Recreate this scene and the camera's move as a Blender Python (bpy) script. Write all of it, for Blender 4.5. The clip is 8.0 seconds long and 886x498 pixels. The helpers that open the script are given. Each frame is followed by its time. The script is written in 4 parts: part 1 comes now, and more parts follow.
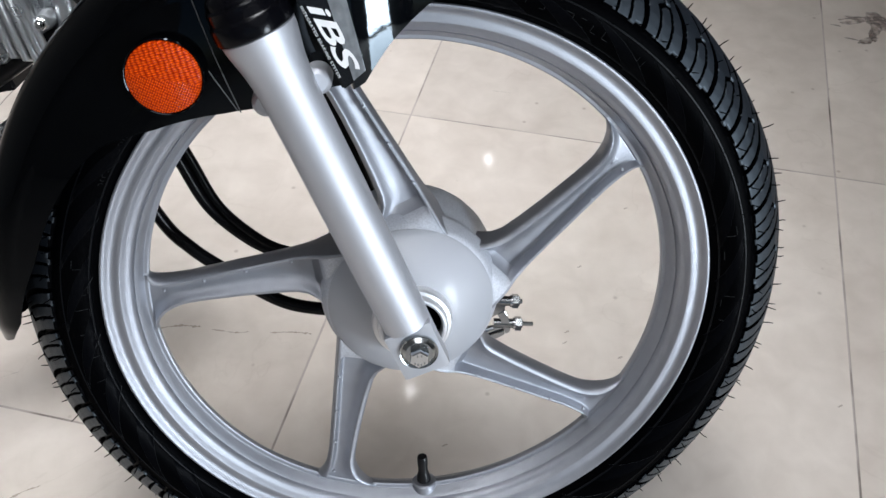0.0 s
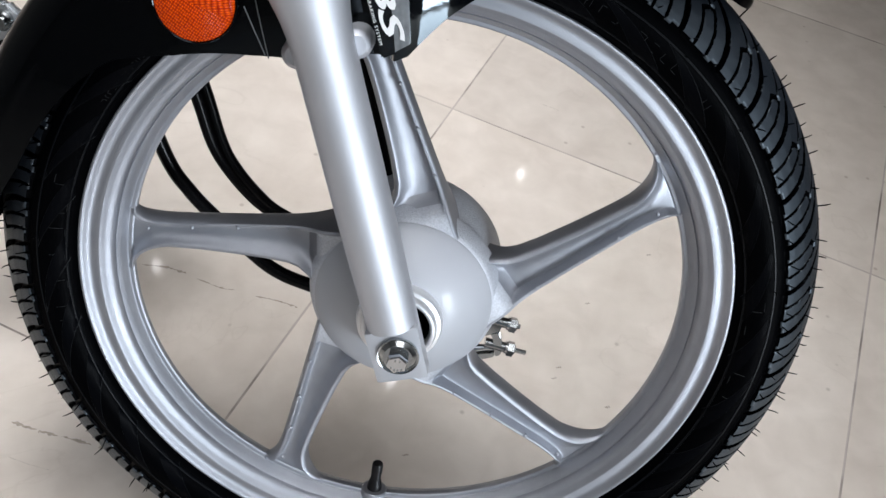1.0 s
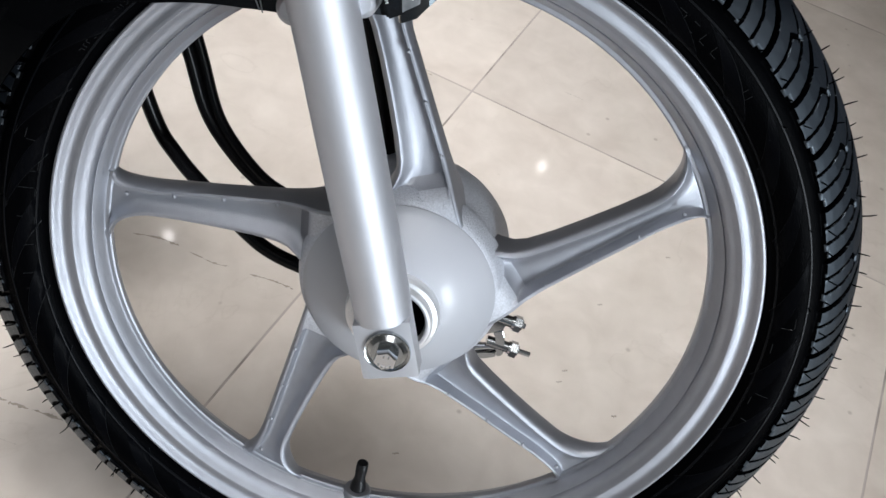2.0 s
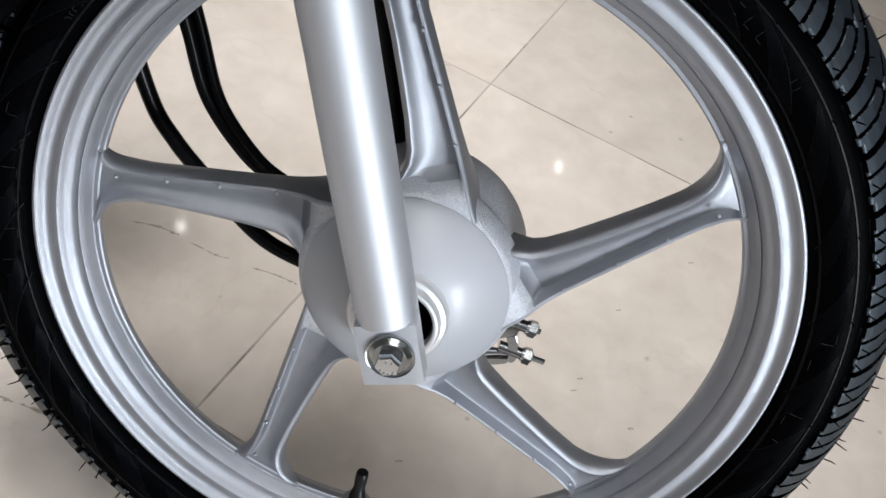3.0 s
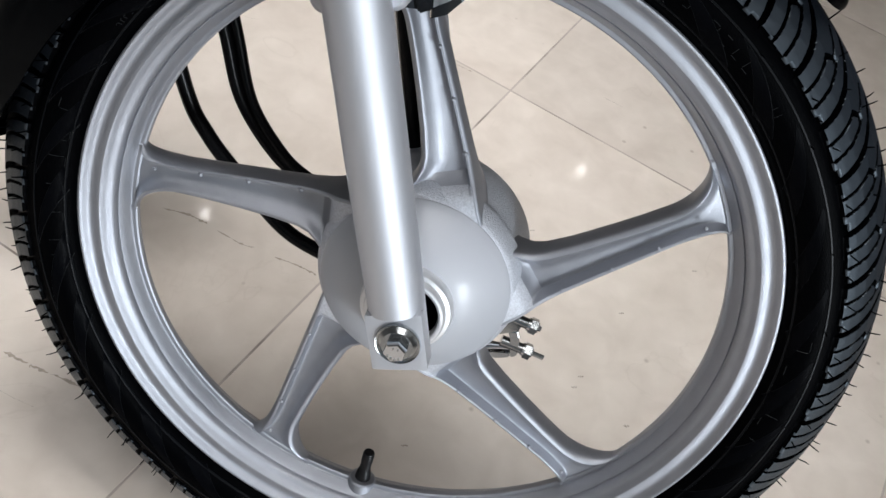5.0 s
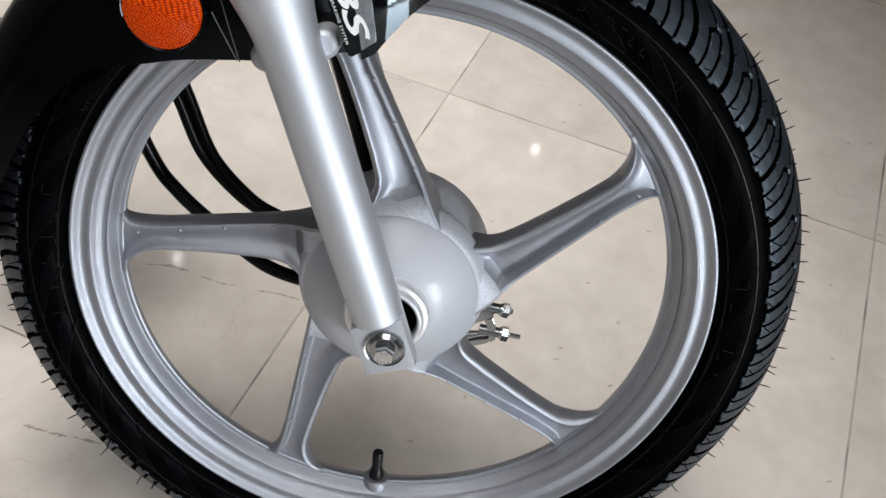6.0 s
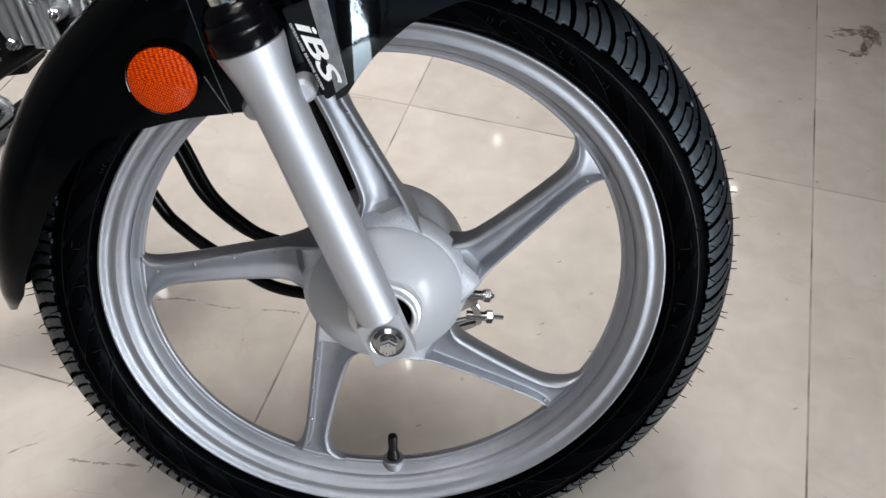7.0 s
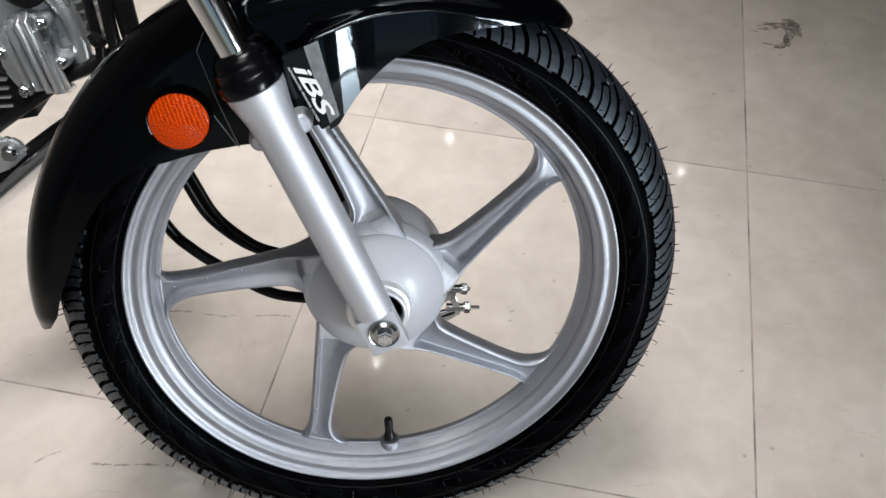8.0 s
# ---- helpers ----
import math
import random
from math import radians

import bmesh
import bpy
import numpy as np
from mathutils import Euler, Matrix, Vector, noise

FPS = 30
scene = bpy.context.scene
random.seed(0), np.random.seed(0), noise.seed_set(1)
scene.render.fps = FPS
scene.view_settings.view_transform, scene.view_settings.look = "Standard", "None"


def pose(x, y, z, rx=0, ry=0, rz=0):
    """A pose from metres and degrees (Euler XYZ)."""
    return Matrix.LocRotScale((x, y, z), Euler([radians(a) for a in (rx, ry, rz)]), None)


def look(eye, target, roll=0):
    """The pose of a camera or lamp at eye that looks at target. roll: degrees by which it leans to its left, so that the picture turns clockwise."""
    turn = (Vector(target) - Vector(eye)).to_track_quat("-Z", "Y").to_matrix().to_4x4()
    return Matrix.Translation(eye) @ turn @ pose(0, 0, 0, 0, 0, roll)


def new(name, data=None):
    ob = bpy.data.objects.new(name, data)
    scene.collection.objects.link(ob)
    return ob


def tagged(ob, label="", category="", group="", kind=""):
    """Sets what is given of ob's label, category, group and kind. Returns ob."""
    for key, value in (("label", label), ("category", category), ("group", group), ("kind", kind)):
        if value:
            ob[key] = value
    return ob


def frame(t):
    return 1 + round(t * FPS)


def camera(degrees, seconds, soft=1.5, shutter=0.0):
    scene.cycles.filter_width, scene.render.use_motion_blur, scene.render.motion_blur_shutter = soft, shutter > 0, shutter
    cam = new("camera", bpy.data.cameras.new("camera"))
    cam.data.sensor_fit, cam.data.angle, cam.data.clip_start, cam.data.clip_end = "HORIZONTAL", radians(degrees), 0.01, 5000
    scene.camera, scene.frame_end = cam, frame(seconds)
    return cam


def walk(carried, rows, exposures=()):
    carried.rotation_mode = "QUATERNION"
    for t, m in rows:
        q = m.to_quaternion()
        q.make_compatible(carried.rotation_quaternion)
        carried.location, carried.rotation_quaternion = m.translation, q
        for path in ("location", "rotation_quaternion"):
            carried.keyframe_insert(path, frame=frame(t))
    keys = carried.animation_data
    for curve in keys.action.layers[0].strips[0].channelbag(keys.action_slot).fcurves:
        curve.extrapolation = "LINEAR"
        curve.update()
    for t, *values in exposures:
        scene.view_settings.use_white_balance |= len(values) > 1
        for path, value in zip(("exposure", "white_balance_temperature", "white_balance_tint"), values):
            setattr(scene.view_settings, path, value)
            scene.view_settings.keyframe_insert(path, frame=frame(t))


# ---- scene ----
# ---------- camera and its walk ----------
cam = camera(50.0, 8.0)
ROWS = [
    (0.0, -0.0125, -0.52, 0.8703, 44.152, -0.119, -4.248),
    (0.5, -0.0128, -0.5019, 0.8532, 44.328, -4.859, 1.126),
    (1.0, -0.0052, -0.4803, 0.8333, 43.372, -8.773, 5.959),
    (1.5, 0.0018, -0.4613, 0.8161, 42.453, -10.354, 8.509),
    (3.0, 0.009, -0.4045, 0.7558, 41.663, -11.063, 11.193),
    (3.5, 0.0079, -0.4097, 0.76, 40.893, -13.587, 14.56),
    (4.0, 0.0101, -0.4134, 0.7666, 39.971, -16.433, 18.372),
    (5.5, 0.0192, -0.4536, 0.8177, 41.626, -8.392, 9.698),
    (6.0, 0.0212, -0.4761, 0.8479, 42.217, -6.017, 5.016),
    (6.5, 0.0221, -0.5103, 0.8863, 42.547, -3.806, 0.871),
    (7.0, 0.0143, -0.5454, 0.9249, 42.534, -1.775, -1.699),
    (7.5, 0.0058, -0.5832, 0.9685, 42.422, -1.978, -4.501),
    (8.0, -0.0156, -0.6188, 1.0121, 42.45, -1.207, -6.232),
]
walk(cam, [(t, pose(x, y, z, rx, ry, rz)) for t, x, y, z, rx, ry, rz in ROWS], exposures=[(0.0, 0.05, 6100, 10.6), (0.5, 0.02, 6150, 10.6), (1.5, 0.05, 6200, 10.6), (3.5, 0.01, 6380, 10.6), (5.5, -0.05, 6350, 10.6), (6.5, -0.08, 6400, 10.6), (7.0, -0.06, 6380, 10.6), (8.0, 0.06, 6400, 10.6)])

# ---------- world, windows, lamps ----------
world = bpy.data.worlds.new("world")
world.use_nodes = True
scene.world = world
sky = world.node_tree.nodes.new("ShaderNodeTexSky")
sky.sky_type, sky.sun_disc = "NISHITA", False
sky.sun_elevation, sky.sun_rotation = radians(48), radians(60)
world.node_tree.links.new(sky.outputs[0], world.node_tree.nodes["Background"].inputs[0])
world.node_tree.nodes["Background"].inputs[1].default_value = 0.05

TILE, GRID_TURN = 0.604, -17.4                 # tile pitch and the turn of the tiled room
ROOM = pose(0.6014, 0.4209, 0, 0, 0, GRID_TURN)  # room axes: a along the shop front, b into the shop
A0, A1, B0, B1, ROOM_H = -6 * TILE, 6 * TILE, -9 * TILE, 8 * TILE, 3.0


def area_lamp(name, m, sx, sy, watts, colour):
    data = bpy.data.lights.new(name, "AREA")
    data.shape, data.size, data.size_y, data.energy, data.color = "RECTANGLE", sx, sy, watts, colour
    ob = new(name, data)
    ob.matrix_world = m
    return ob


DAY = (0.88, 0.95, 1.0)
# daylight in the side window ahead of the bike; the shop front far behind the camera is open to the sky
area_lamp("window_light", ROOM @ look((A1 - 0.06, -2.9, 0.82), (0, -2.9, 0.82)), 1.2, 1.5, 215, DAY)
# unseen lit ceiling panels, added as fill: room a, room b, size, watts, spread
PANELS = ((-0.86, -0.14, 0.92, 6.2, 44), (-0.12, -1.66, 1.52, 8.2, 84))
for pa, pb, size, watts, spread in PANELS:
    area_lamp("fill_light", ROOM @ look((pa, pb, ROOM_H - 0.045), (pa, pb, 0)), size, size, watts, (1.0, 0.985, 0.96)).data.spread = radians(spread)


# ---------- materials ----------
def mat(name, colour, rough=0.5, metal=0.0, coat=0.0, spread=0.06, scale=40.0, bump=0.0, bump_scale=400.0, rough_spread=0.1, per_piece=0.0, coat_rough=0.03, spec=0.5, gloss_tint=(1, 1, 1)):
    m = bpy.data.materials.new(name)
    m.use_nodes = True
    nt = m.node_tree
    bsdf = nt.nodes["Principled BSDF"]
    bsdf.inputs["Metallic"].default_value = metal
    bsdf.inputs["Specular IOR Level"].default_value = spec
    bsdf.inputs["Specular Tint"].default_value = (*gloss_tint, 1)
    bsdf.inputs["Coat Weight"].default_value = coat
    bsdf.inputs["Coat Roughness"].default_value = coat_rough
    where = nt.nodes.new("ShaderNodeTexCoord")
    grain = nt.nodes.new("ShaderNodeTexNoise")
    grain.inputs["Scale"].default_value, grain.inputs["Detail"].default_value = scale, 6
    nt.links.new(where.outputs["Object"], grain.inputs["Vector"])
    ramp = nt.nodes.new("ShaderNodeMapRange")
    ramp.inputs["To Min"].default_value, ramp.inputs["To Max"].default_value = 1 - spread, 1 + spread
    nt.links.new(grain.outputs["Fac"], ramp.inputs["Value"])
    tint = nt.nodes.new("ShaderNodeVectorMath")
    tint.operation = "SCALE"
    tint.inputs[0].default_value = colour
    last = ramp.outputs["Result"]
    if per_piece:
        info = nt.nodes.new("ShaderNodeObjectInfo")
        pr = nt.nodes.new("ShaderNodeMapRange")
        pr.inputs["To Min"].default_value, pr.inputs["To Max"].default_value = 1 - per_piece, 1 + per_piece
        nt.links.new(info.outputs["Random"], pr.inputs["Value"])
        mul = nt.nodes.new("ShaderNodeMath")
        mul.operation = "MULTIPLY"
        nt.links.new(last, mul.inputs[0])
        nt.links.new(pr.outputs["Result"], mul.inputs[1])
        last = mul.outputs[0]
    nt.links.new(last, tint.inputs["Scale"])
    nt.links.new(tint.outputs["Vector"], bsdf.inputs["Base Color"])
    rr = nt.nodes.new("ShaderNodeMapRange")
    rr.inputs["To Min"].default_value, rr.inputs["To Max"].default_value = rough * (1 - rough_spread), rough * (1 + rough_spread)
    coarse = nt.nodes.new("ShaderNodeTexNoise")
    coarse.inputs["Scale"].default_value, coarse.inputs["Detail"].default_value = scale * 0.23, 4
    nt.links.new(where.outputs["Object"], coarse.inputs["Vector"])
    nt.links.new(coarse.outputs["Fac"], rr.inputs["Value"])
    nt.links.new(rr.outputs["Result"], bsdf.inputs["Roughness"])
    if bump:
        fine = nt.nodes.new("ShaderNodeTexNoise")
        fine.inputs["Scale"].default_value, fine.inputs["Detail"].default_value = bump_scale, 3
        nt.links.new(where.outputs["Object"], fine.inputs["Vector"])
        bp = nt.nodes.new("ShaderNodeBump")
        bp.inputs["Strength"].default_value, bp.inputs["Distance"].default_value = bump, 0.001
        nt.links.new(fine.outputs["Fac"], bp.inputs["Height"])
        nt.links.new(bp.outputs["Normal"], bsdf.inputs["Normal"])
    return m


SILVER = mat("silver_wheel_paint", (0.378, 0.39, 0.424), 0.50, 0.90, 0.0, 0.08, 90, 0.28, 1500)
CAST = mat("rough_cast_silver", (0.556, 0.575, 0.62), 0.46, 0.45, 0.0, 0.3, 700, 0.8, 1000)
HUBGREY = mat("satin_hub_paint", (0.418, 0.43, 0.462), 0.46, 0.0, 0.22, 0.03, 30, 0.05, 1800, coat_rough=0.14)
FORKSILVER = mat("silver_fork_paint", (0.566, 0.58, 0.618), 0.58, 0.88, 0.0, 0.03, 50, 0.10, 2200)
COLLARALLOY = mat("turned_aluminium", (0.80, 0.81, 0.83), 0.34, 0.7, 0.0, 0.04, 60, 0.1, 1500)
CHROME = mat("chrome", (0.80, 0.81, 0.82), 0.08, 1.0, 0.0, 0.02, 60)
ZINC = mat("zinc_plated_steel", (0.43, 0.445, 0.45), 0.16, 1.0, 0.0, 0.10, 160, 0.08, 900)
ALLOY = mat("bare_cast_aluminium", (0.66, 0.68, 0.70), 0.28, 0.86, 0.0, 0.16, 120, 0.3, 900)
GLOSSBLACK = mat("gloss_black_plastic", (0.0006, 0.0007, 0.0010), 0.05, 0.0, 0.0, 0.10, 25, 0.0, spec=0.20, gloss_tint=(0.86, 0.94, 1.0))
FILMBLACK = mat("film_covered_black", (0.0010, 0.0013, 0.0020), 0.06, 0.0, 0.0, 0.10, 25, 0.12, 70, spec=0.55, gloss_tint=(0.80, 0.92, 1.0))
SATINBLACK = mat("satin_black_paint", (0.008, 0.008, 0.009), 0.35, 0.0, 0.0, 0.15, 60, 0.1, 900, spec=0.2)
SEALBLACK = mat("shiny_black_rubber", (0.002, 0.002, 0.003), 0.20, 0.0, 0.0, 0.2, 60, 0.5, 90, spec=0.18)
# lightened rubber, so the moulded bars carry their edge glints in colour
MARKRUBBER = mat("lightened_mark_rubber", (0.010, 0.011, 0.012), 0.34, 0.0, 0.0, 0.4, 300, spec=0.18)
# grey that paints the highlight onto glossy black panel edges
EDGEGLINT = mat("painted_edge_glint", (0.10, 0.105, 0.11), 0.30, 0.0, 0.0, 0.5, 90, spec=0.4)
LEAFRUBBER = mat("smooth_side_rubber", (0.0009, 0.0011, 0.0017), 0.42, 0.0, 0.0, 0.3, 150, 0.15, 900, spec=0.022)
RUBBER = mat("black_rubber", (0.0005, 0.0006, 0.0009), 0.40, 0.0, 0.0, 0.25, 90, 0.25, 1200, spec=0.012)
# lighter copy of the rubber: paints the glint on raised ribs and lines
EDGERUBBER = mat("lightened_rubber_edge", (0.0035, 0.004, 0.005), 0.36, 0.0, 0.0, 0.3, 200, spec=0.09)
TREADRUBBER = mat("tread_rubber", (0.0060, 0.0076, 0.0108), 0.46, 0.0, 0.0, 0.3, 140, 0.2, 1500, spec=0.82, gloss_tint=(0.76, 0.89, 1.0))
CABLE = mat("cable_sheath", (0.003, 0.003, 0.0035), 0.26, 0.0, 0.0, 0.1, 60, spec=0.16)
WHITEPRINT = mat("white_print", (0.80, 0.80, 0.80), 0.35, 0.0, 0.0, 0.03, 60)
GREYFILM = mat("grey_film", (0.17, 0.18, 0.19), 0.22, 0.0, 0.3, 0.5, 160, 0.2, 260)
DARKFILM = mat("dark_sticker_film", (0.006, 0.007, 0.009), 0.16, 0.0, 0.0, 0.3, 120, 0.25, 300, spec=0.35)
WALLPAINT = mat("cream_wall_paint", (0.16, 0.15, 0.14), 0.7, 0.0, 0.0, 0.06, 3, 0.2, 120)
CEILPAINT = mat("white_ceiling_paint", (0.22, 0.215, 0.21), 0.8, 0.0, 0.0, 0.04, 3, 0.2, 150)
SCUFF = mat("dark_scuff", (0.33, 0.275, 0.225), 0.6, 0.0, 0.0, 0.5, 260)
FAINT = mat("faint_scuff", (0.46, 0.40, 0.345), 0.5, 0.0, 0.0, 0.35, 260)


def smear_mat(name, colour, low, high):
    """A dried film of dirt, worn through in places so that the tile shows between."""
    m = mat(name, colour, 0.2, 0.0, 0.0, 0.25, 90)
    nt = m.node_tree
    where, wear, cover = nt.nodes.new("ShaderNodeTexCoord"), nt.nodes.new("ShaderNodeTexNoise"), nt.nodes.new("ShaderNodeMapRange")
    wear.inputs["Scale"].default_value, wear.inputs["Detail"].default_value = 85, 5
    cover.inputs["From Min"].default_value, cover.inputs["From Max"].default_value = 0.32, 0.62
    cover.inputs["To Min"].default_value, cover.inputs["To Max"].default_value = low, high
    nt.links.new(where.outputs["Object"], wear.inputs["Vector"])
    nt.links.new(wear.outputs["Fac"], cover.inputs["Value"])
    nt.links.new(cover.outputs["Result"], nt.nodes["Principled BSDF"].inputs["Alpha"])
    return m


SMEAR = smear_mat("brown_smear", (0.36, 0.30, 0.27), 0.10, 0.62)
STAIN = smear_mat("brown_stain", (0.25, 0.20, 0.175), 0.15, 0.75)
FRAMEGREY = mat("window_frame_paint", (0.30, 0.30, 0.31), 0.4, 0.3, 0.0, 0.05, 20)


def amber_mat():
    """Moulded amber lens: rows of small prisms, their sparkle painted by a ramp."""
    m = mat("amber_reflector", (0.7, 0.06, 0.001), 0.14, 0.0, 0.0, 0.12, 500, spec=0.12)
    nt = m.node_tree
    bsdf = nt.nodes["Principled BSDF"]
    where = nt.nodes.new("ShaderNodeTexCoord")

    def prisms(turn, stretch):
        """One field of prisms, its rows turned in the lens's plane and drawn out along the row."""
        turned, split, flat = nt.nodes.new("ShaderNodeVectorRotate"), nt.nodes.new("ShaderNodeSeparateXYZ"), nt.nodes.new("ShaderNodeCombineXYZ")
        turned.inputs["Axis"].default_value, turned.inputs["Angle"].default_value = (0, 1, 0), radians(turn)
        drawn = nt.nodes.new("ShaderNodeMath")
        drawn.operation = "MULTIPLY"
        drawn.inputs[1].default_value = stretch
        cells = nt.nodes.new("ShaderNodeTexVoronoi")
        cells.voronoi_dimensions = "2D"
        cells.inputs["Scale"].default_value, cells.inputs["Randomness"].default_value = 660, 0.26
        nt.links.new(where.outputs["Object"], turned.inputs["Vector"])
        nt.links.new(turned.outputs["Vector"], split.inputs["Vector"])
        nt.links.new(split.outputs["X"], drawn.inputs[0])
        nt.links.new(drawn.outputs[0], flat.inputs["X"])
        nt.links.new(split.outputs["Z"], flat.inputs["Y"])
        nt.links.new(flat.outputs["Vector"], cells.inputs["Vector"])
        return cells.outputs["Distance"]

    # the lens is moulded in two fields that meet along a line across it
    side = nt.nodes.new("ShaderNodeVectorMath")
    side.operation = "DOT_PRODUCT"
    side.inputs[1].default_value = (0.22, 0.0, 1.0)
    nt.links.new(where.outputs["Generated"], side.inputs[0])
    upper = nt.nodes.new("ShaderNodeMath")
    upper.operation = "GREATER_THAN"
    upper.inputs[1].default_value = 0.60
    nt.links.new(side.outputs["Value"], upper.inputs[0])
    fields = nt.nodes.new("ShaderNodeMix")
    nt.links.new(upper.outputs[0], fields.inputs["Factor"])
    nt.links.new(prisms(62, 0.8), fields.inputs[2])
    nt.links.new(prisms(12, 0.45), fields.inputs[3])
    # bright cell centres and dark borders paint the prisms' glints into the colour
    ramp = nt.nodes.new("ShaderNodeValToRGB")
    ramp.color_ramp.elements[0].position, ramp.color_ramp.elements[0].color = 0.08, (0.76, 0.085, 0.0015, 1)
    ramp.color_ramp.elements[1].position, ramp.color_ramp.elements[1].color = 0.58, (0.27, 0.010, 0.0003, 1)
    nt.links.new(fields.outputs[0], ramp.inputs["Fac"])
    nt.links.new(ramp.outputs["Color"], bsdf.inputs["Base Color"])
    bp = nt.nodes.new("ShaderNodeBump")
    bp.inputs["Strength"].default_value, bp.inputs["Distance"].default_value = 0.8, 0.001
    nt.links.new(fields.outputs[0], bp.inputs["Height"])
    nt.links.new(bp.outputs["Normal"], bsdf.inputs["Normal"])
    return m


AMBER = amber_mat()


def tile_mat():
    """Polished beige vitrified tile: cloudy body, thin brown veins, a few specks, each tile its own cut of the pattern."""
    m = bpy.data.materials.new("polished_beige_tile")
    m.use_nodes = True
    nt = m.node_tree
    N, L = nt.nodes.new, nt.links.new
    bsdf = nt.nodes["Principled BSDF"]
    geo, info = N("ShaderNodeNewGeometry"), N("ShaderNodeObjectInfo")
    shift = N("ShaderNodeVectorMath")
    shift.operation = "SCALE"
    shift.inputs[0].default_value = (7.3, 5.1, 9.7)
    L(info.outputs["Random"], shift.inputs["Scale"])
    place = N("ShaderNodeVectorMath")
    L(geo.outputs["Position"], place.inputs[0])
    L(shift.outputs["Vector"], place.inputs[1])
    cloud = N("ShaderNodeTexNoise")
    cloud.inputs["Scale"].default_value, cloud.inputs["Detail"].default_value, cloud.inputs["Distortion"].default_value = 4.5, 7, 0.6
    L(place.outputs["Vector"], cloud.inputs["Vector"])
    body = N("ShaderNodeValToRGB")
    body.color_ramp.elements[0].position, body.color_ramp.elements[0].color = 0.32, (0.582, 0.510, 0.445, 1)
    body.color_ramp.elements[1].position, body.color_ramp.elements[1].color = 0.68, (0.753, 0.678, 0.606, 1)
    mottle = N("ShaderNodeTexNoise")
    mottle.inputs["Scale"].default_value, mottle.inputs["Detail"].default_value, mottle.inputs["Distortion"].default_value = 26, 6, 0.4
    L(place.outputs["Vector"], mottle.inputs["Vector"])
    blend = N("ShaderNodeMix")
    blend.inputs["Factor"].default_value = 0.42
    L(cloud.outputs["Fac"], blend.inputs[2])
    L(mottle.outputs["Fac"], blend.inputs[3])
    L(blend.outputs[0], body.inputs["Fac"])
    vein = N("ShaderNodeTexNoise")
    vein.inputs["Scale"].default_value, vein.inputs["Detail"].default_value, vein.inputs["Distortion"].default_value = 3.2, 9, 1.4
    L(place.outputs["Vector"], vein.inputs["Vector"])
    line = N("ShaderNodeMath")
    line.operation = "SUBTRACT"
    line.inputs[1].default_value = 0.5
    L(vein.outputs["Fac"], line.inputs[0])
    dist = N("ShaderNodeMath")
    dist.operation = "ABSOLUTE"
    L(line.outputs[0], dist.inputs[0])
    thin = N("ShaderNodeMapRange")
    thin.inputs["From Min"].default_value, thin.inputs["From Max"].default_value = 0.0, 0.006
    thin.inputs["To Min"].default_value, thin.inputs["To Max"].default_value = 0.09, 0.0
    L(dist.outputs[0], thin.inputs["Value"])
    patch = N("ShaderNodeTexNoise")
    patch.inputs["Scale"].default_value = 6.0
    L(place.outputs["Vector"], patch.inputs["Vector"])
    gate = N("ShaderNodeMapRange")
    gate.inputs["From Min"].default_value, gate.inputs["From Max"].default_value = 0.46, 0.60
    L(patch.outputs["Fac"], gate.inputs["Value"])
    amount = N("ShaderNodeMath")
    amount.operation = "MULTIPLY"
    L(thin.outputs["Result"], amount.inputs[0])
    L(gate.outputs["Result"], amount.inputs[1])
    veined = N("ShaderNodeMix")
    veined.data_type = "RGBA"
    L(amount.outputs[0], veined.inputs["Factor"])
    L(body.outputs["Color"], veined.inputs[6])
    veined.inputs[7].default_value = (0.28, 0.20, 0.14, 1)
    specks = N("ShaderNodeTexVoronoi")
    specks.inputs["Scale"].default_value = 19
    L(place.outputs["Vector"], specks.inputs["Vector"])
    dot = N("ShaderNodeMapRange")
    dot.inputs["From Min"].default_value, dot.inputs["From Max"].default_value = 0.03, 0.07
    dot.inputs["To Min"].default_value, dot.inputs["To Max"].default_value = 0.4, 0.0
    L(specks.outputs["Distance"], dot.inputs["Value"])
    specked = N("ShaderNodeMix")
    specked.data_type = "RGBA"
    L(dot.outputs["Result"], specked.inputs["Factor"])
    L(veined.outputs[2], specked.inputs[6])
    specked.inputs[7].default_value = (0.25, 0.19, 0.14, 1)
    tone = N("ShaderNodeMapRange")
    tone.inputs["To Min"].default_value, tone.inputs["To Max"].default_value = 0.94, 1.06
    L(info.outputs["Random"], tone.inputs["Value"])
    toned = N("ShaderNodeVectorMath")
    toned.operation = "SCALE"
    L(specked.outputs[2], toned.inputs[0])
    L(tone.outputs["Result"], toned.inputs["Scale"])
    L(toned.outputs["Vector"], bsdf.inputs["Base Color"])
    haze = N("ShaderNodeTexNoise")
    haze.inputs["Scale"].default_value, haze.inputs["Detail"].default_value = 14, 5
    L(geo.outputs["Position"], haze.inputs["Vector"])
    rr = N("ShaderNodeMapRange")
    rr.inputs["To Min"].default_value, rr.inputs["To Max"].default_value = 0.03, 0.09
    L(haze.outputs["Fac"], rr.inputs["Value"])
    L(rr.outputs["Result"], bsdf.inputs["Roughness"])
    bsdf.inputs["IOR"].default_value = 1.5
    return m


TILEMAT = tile_mat()


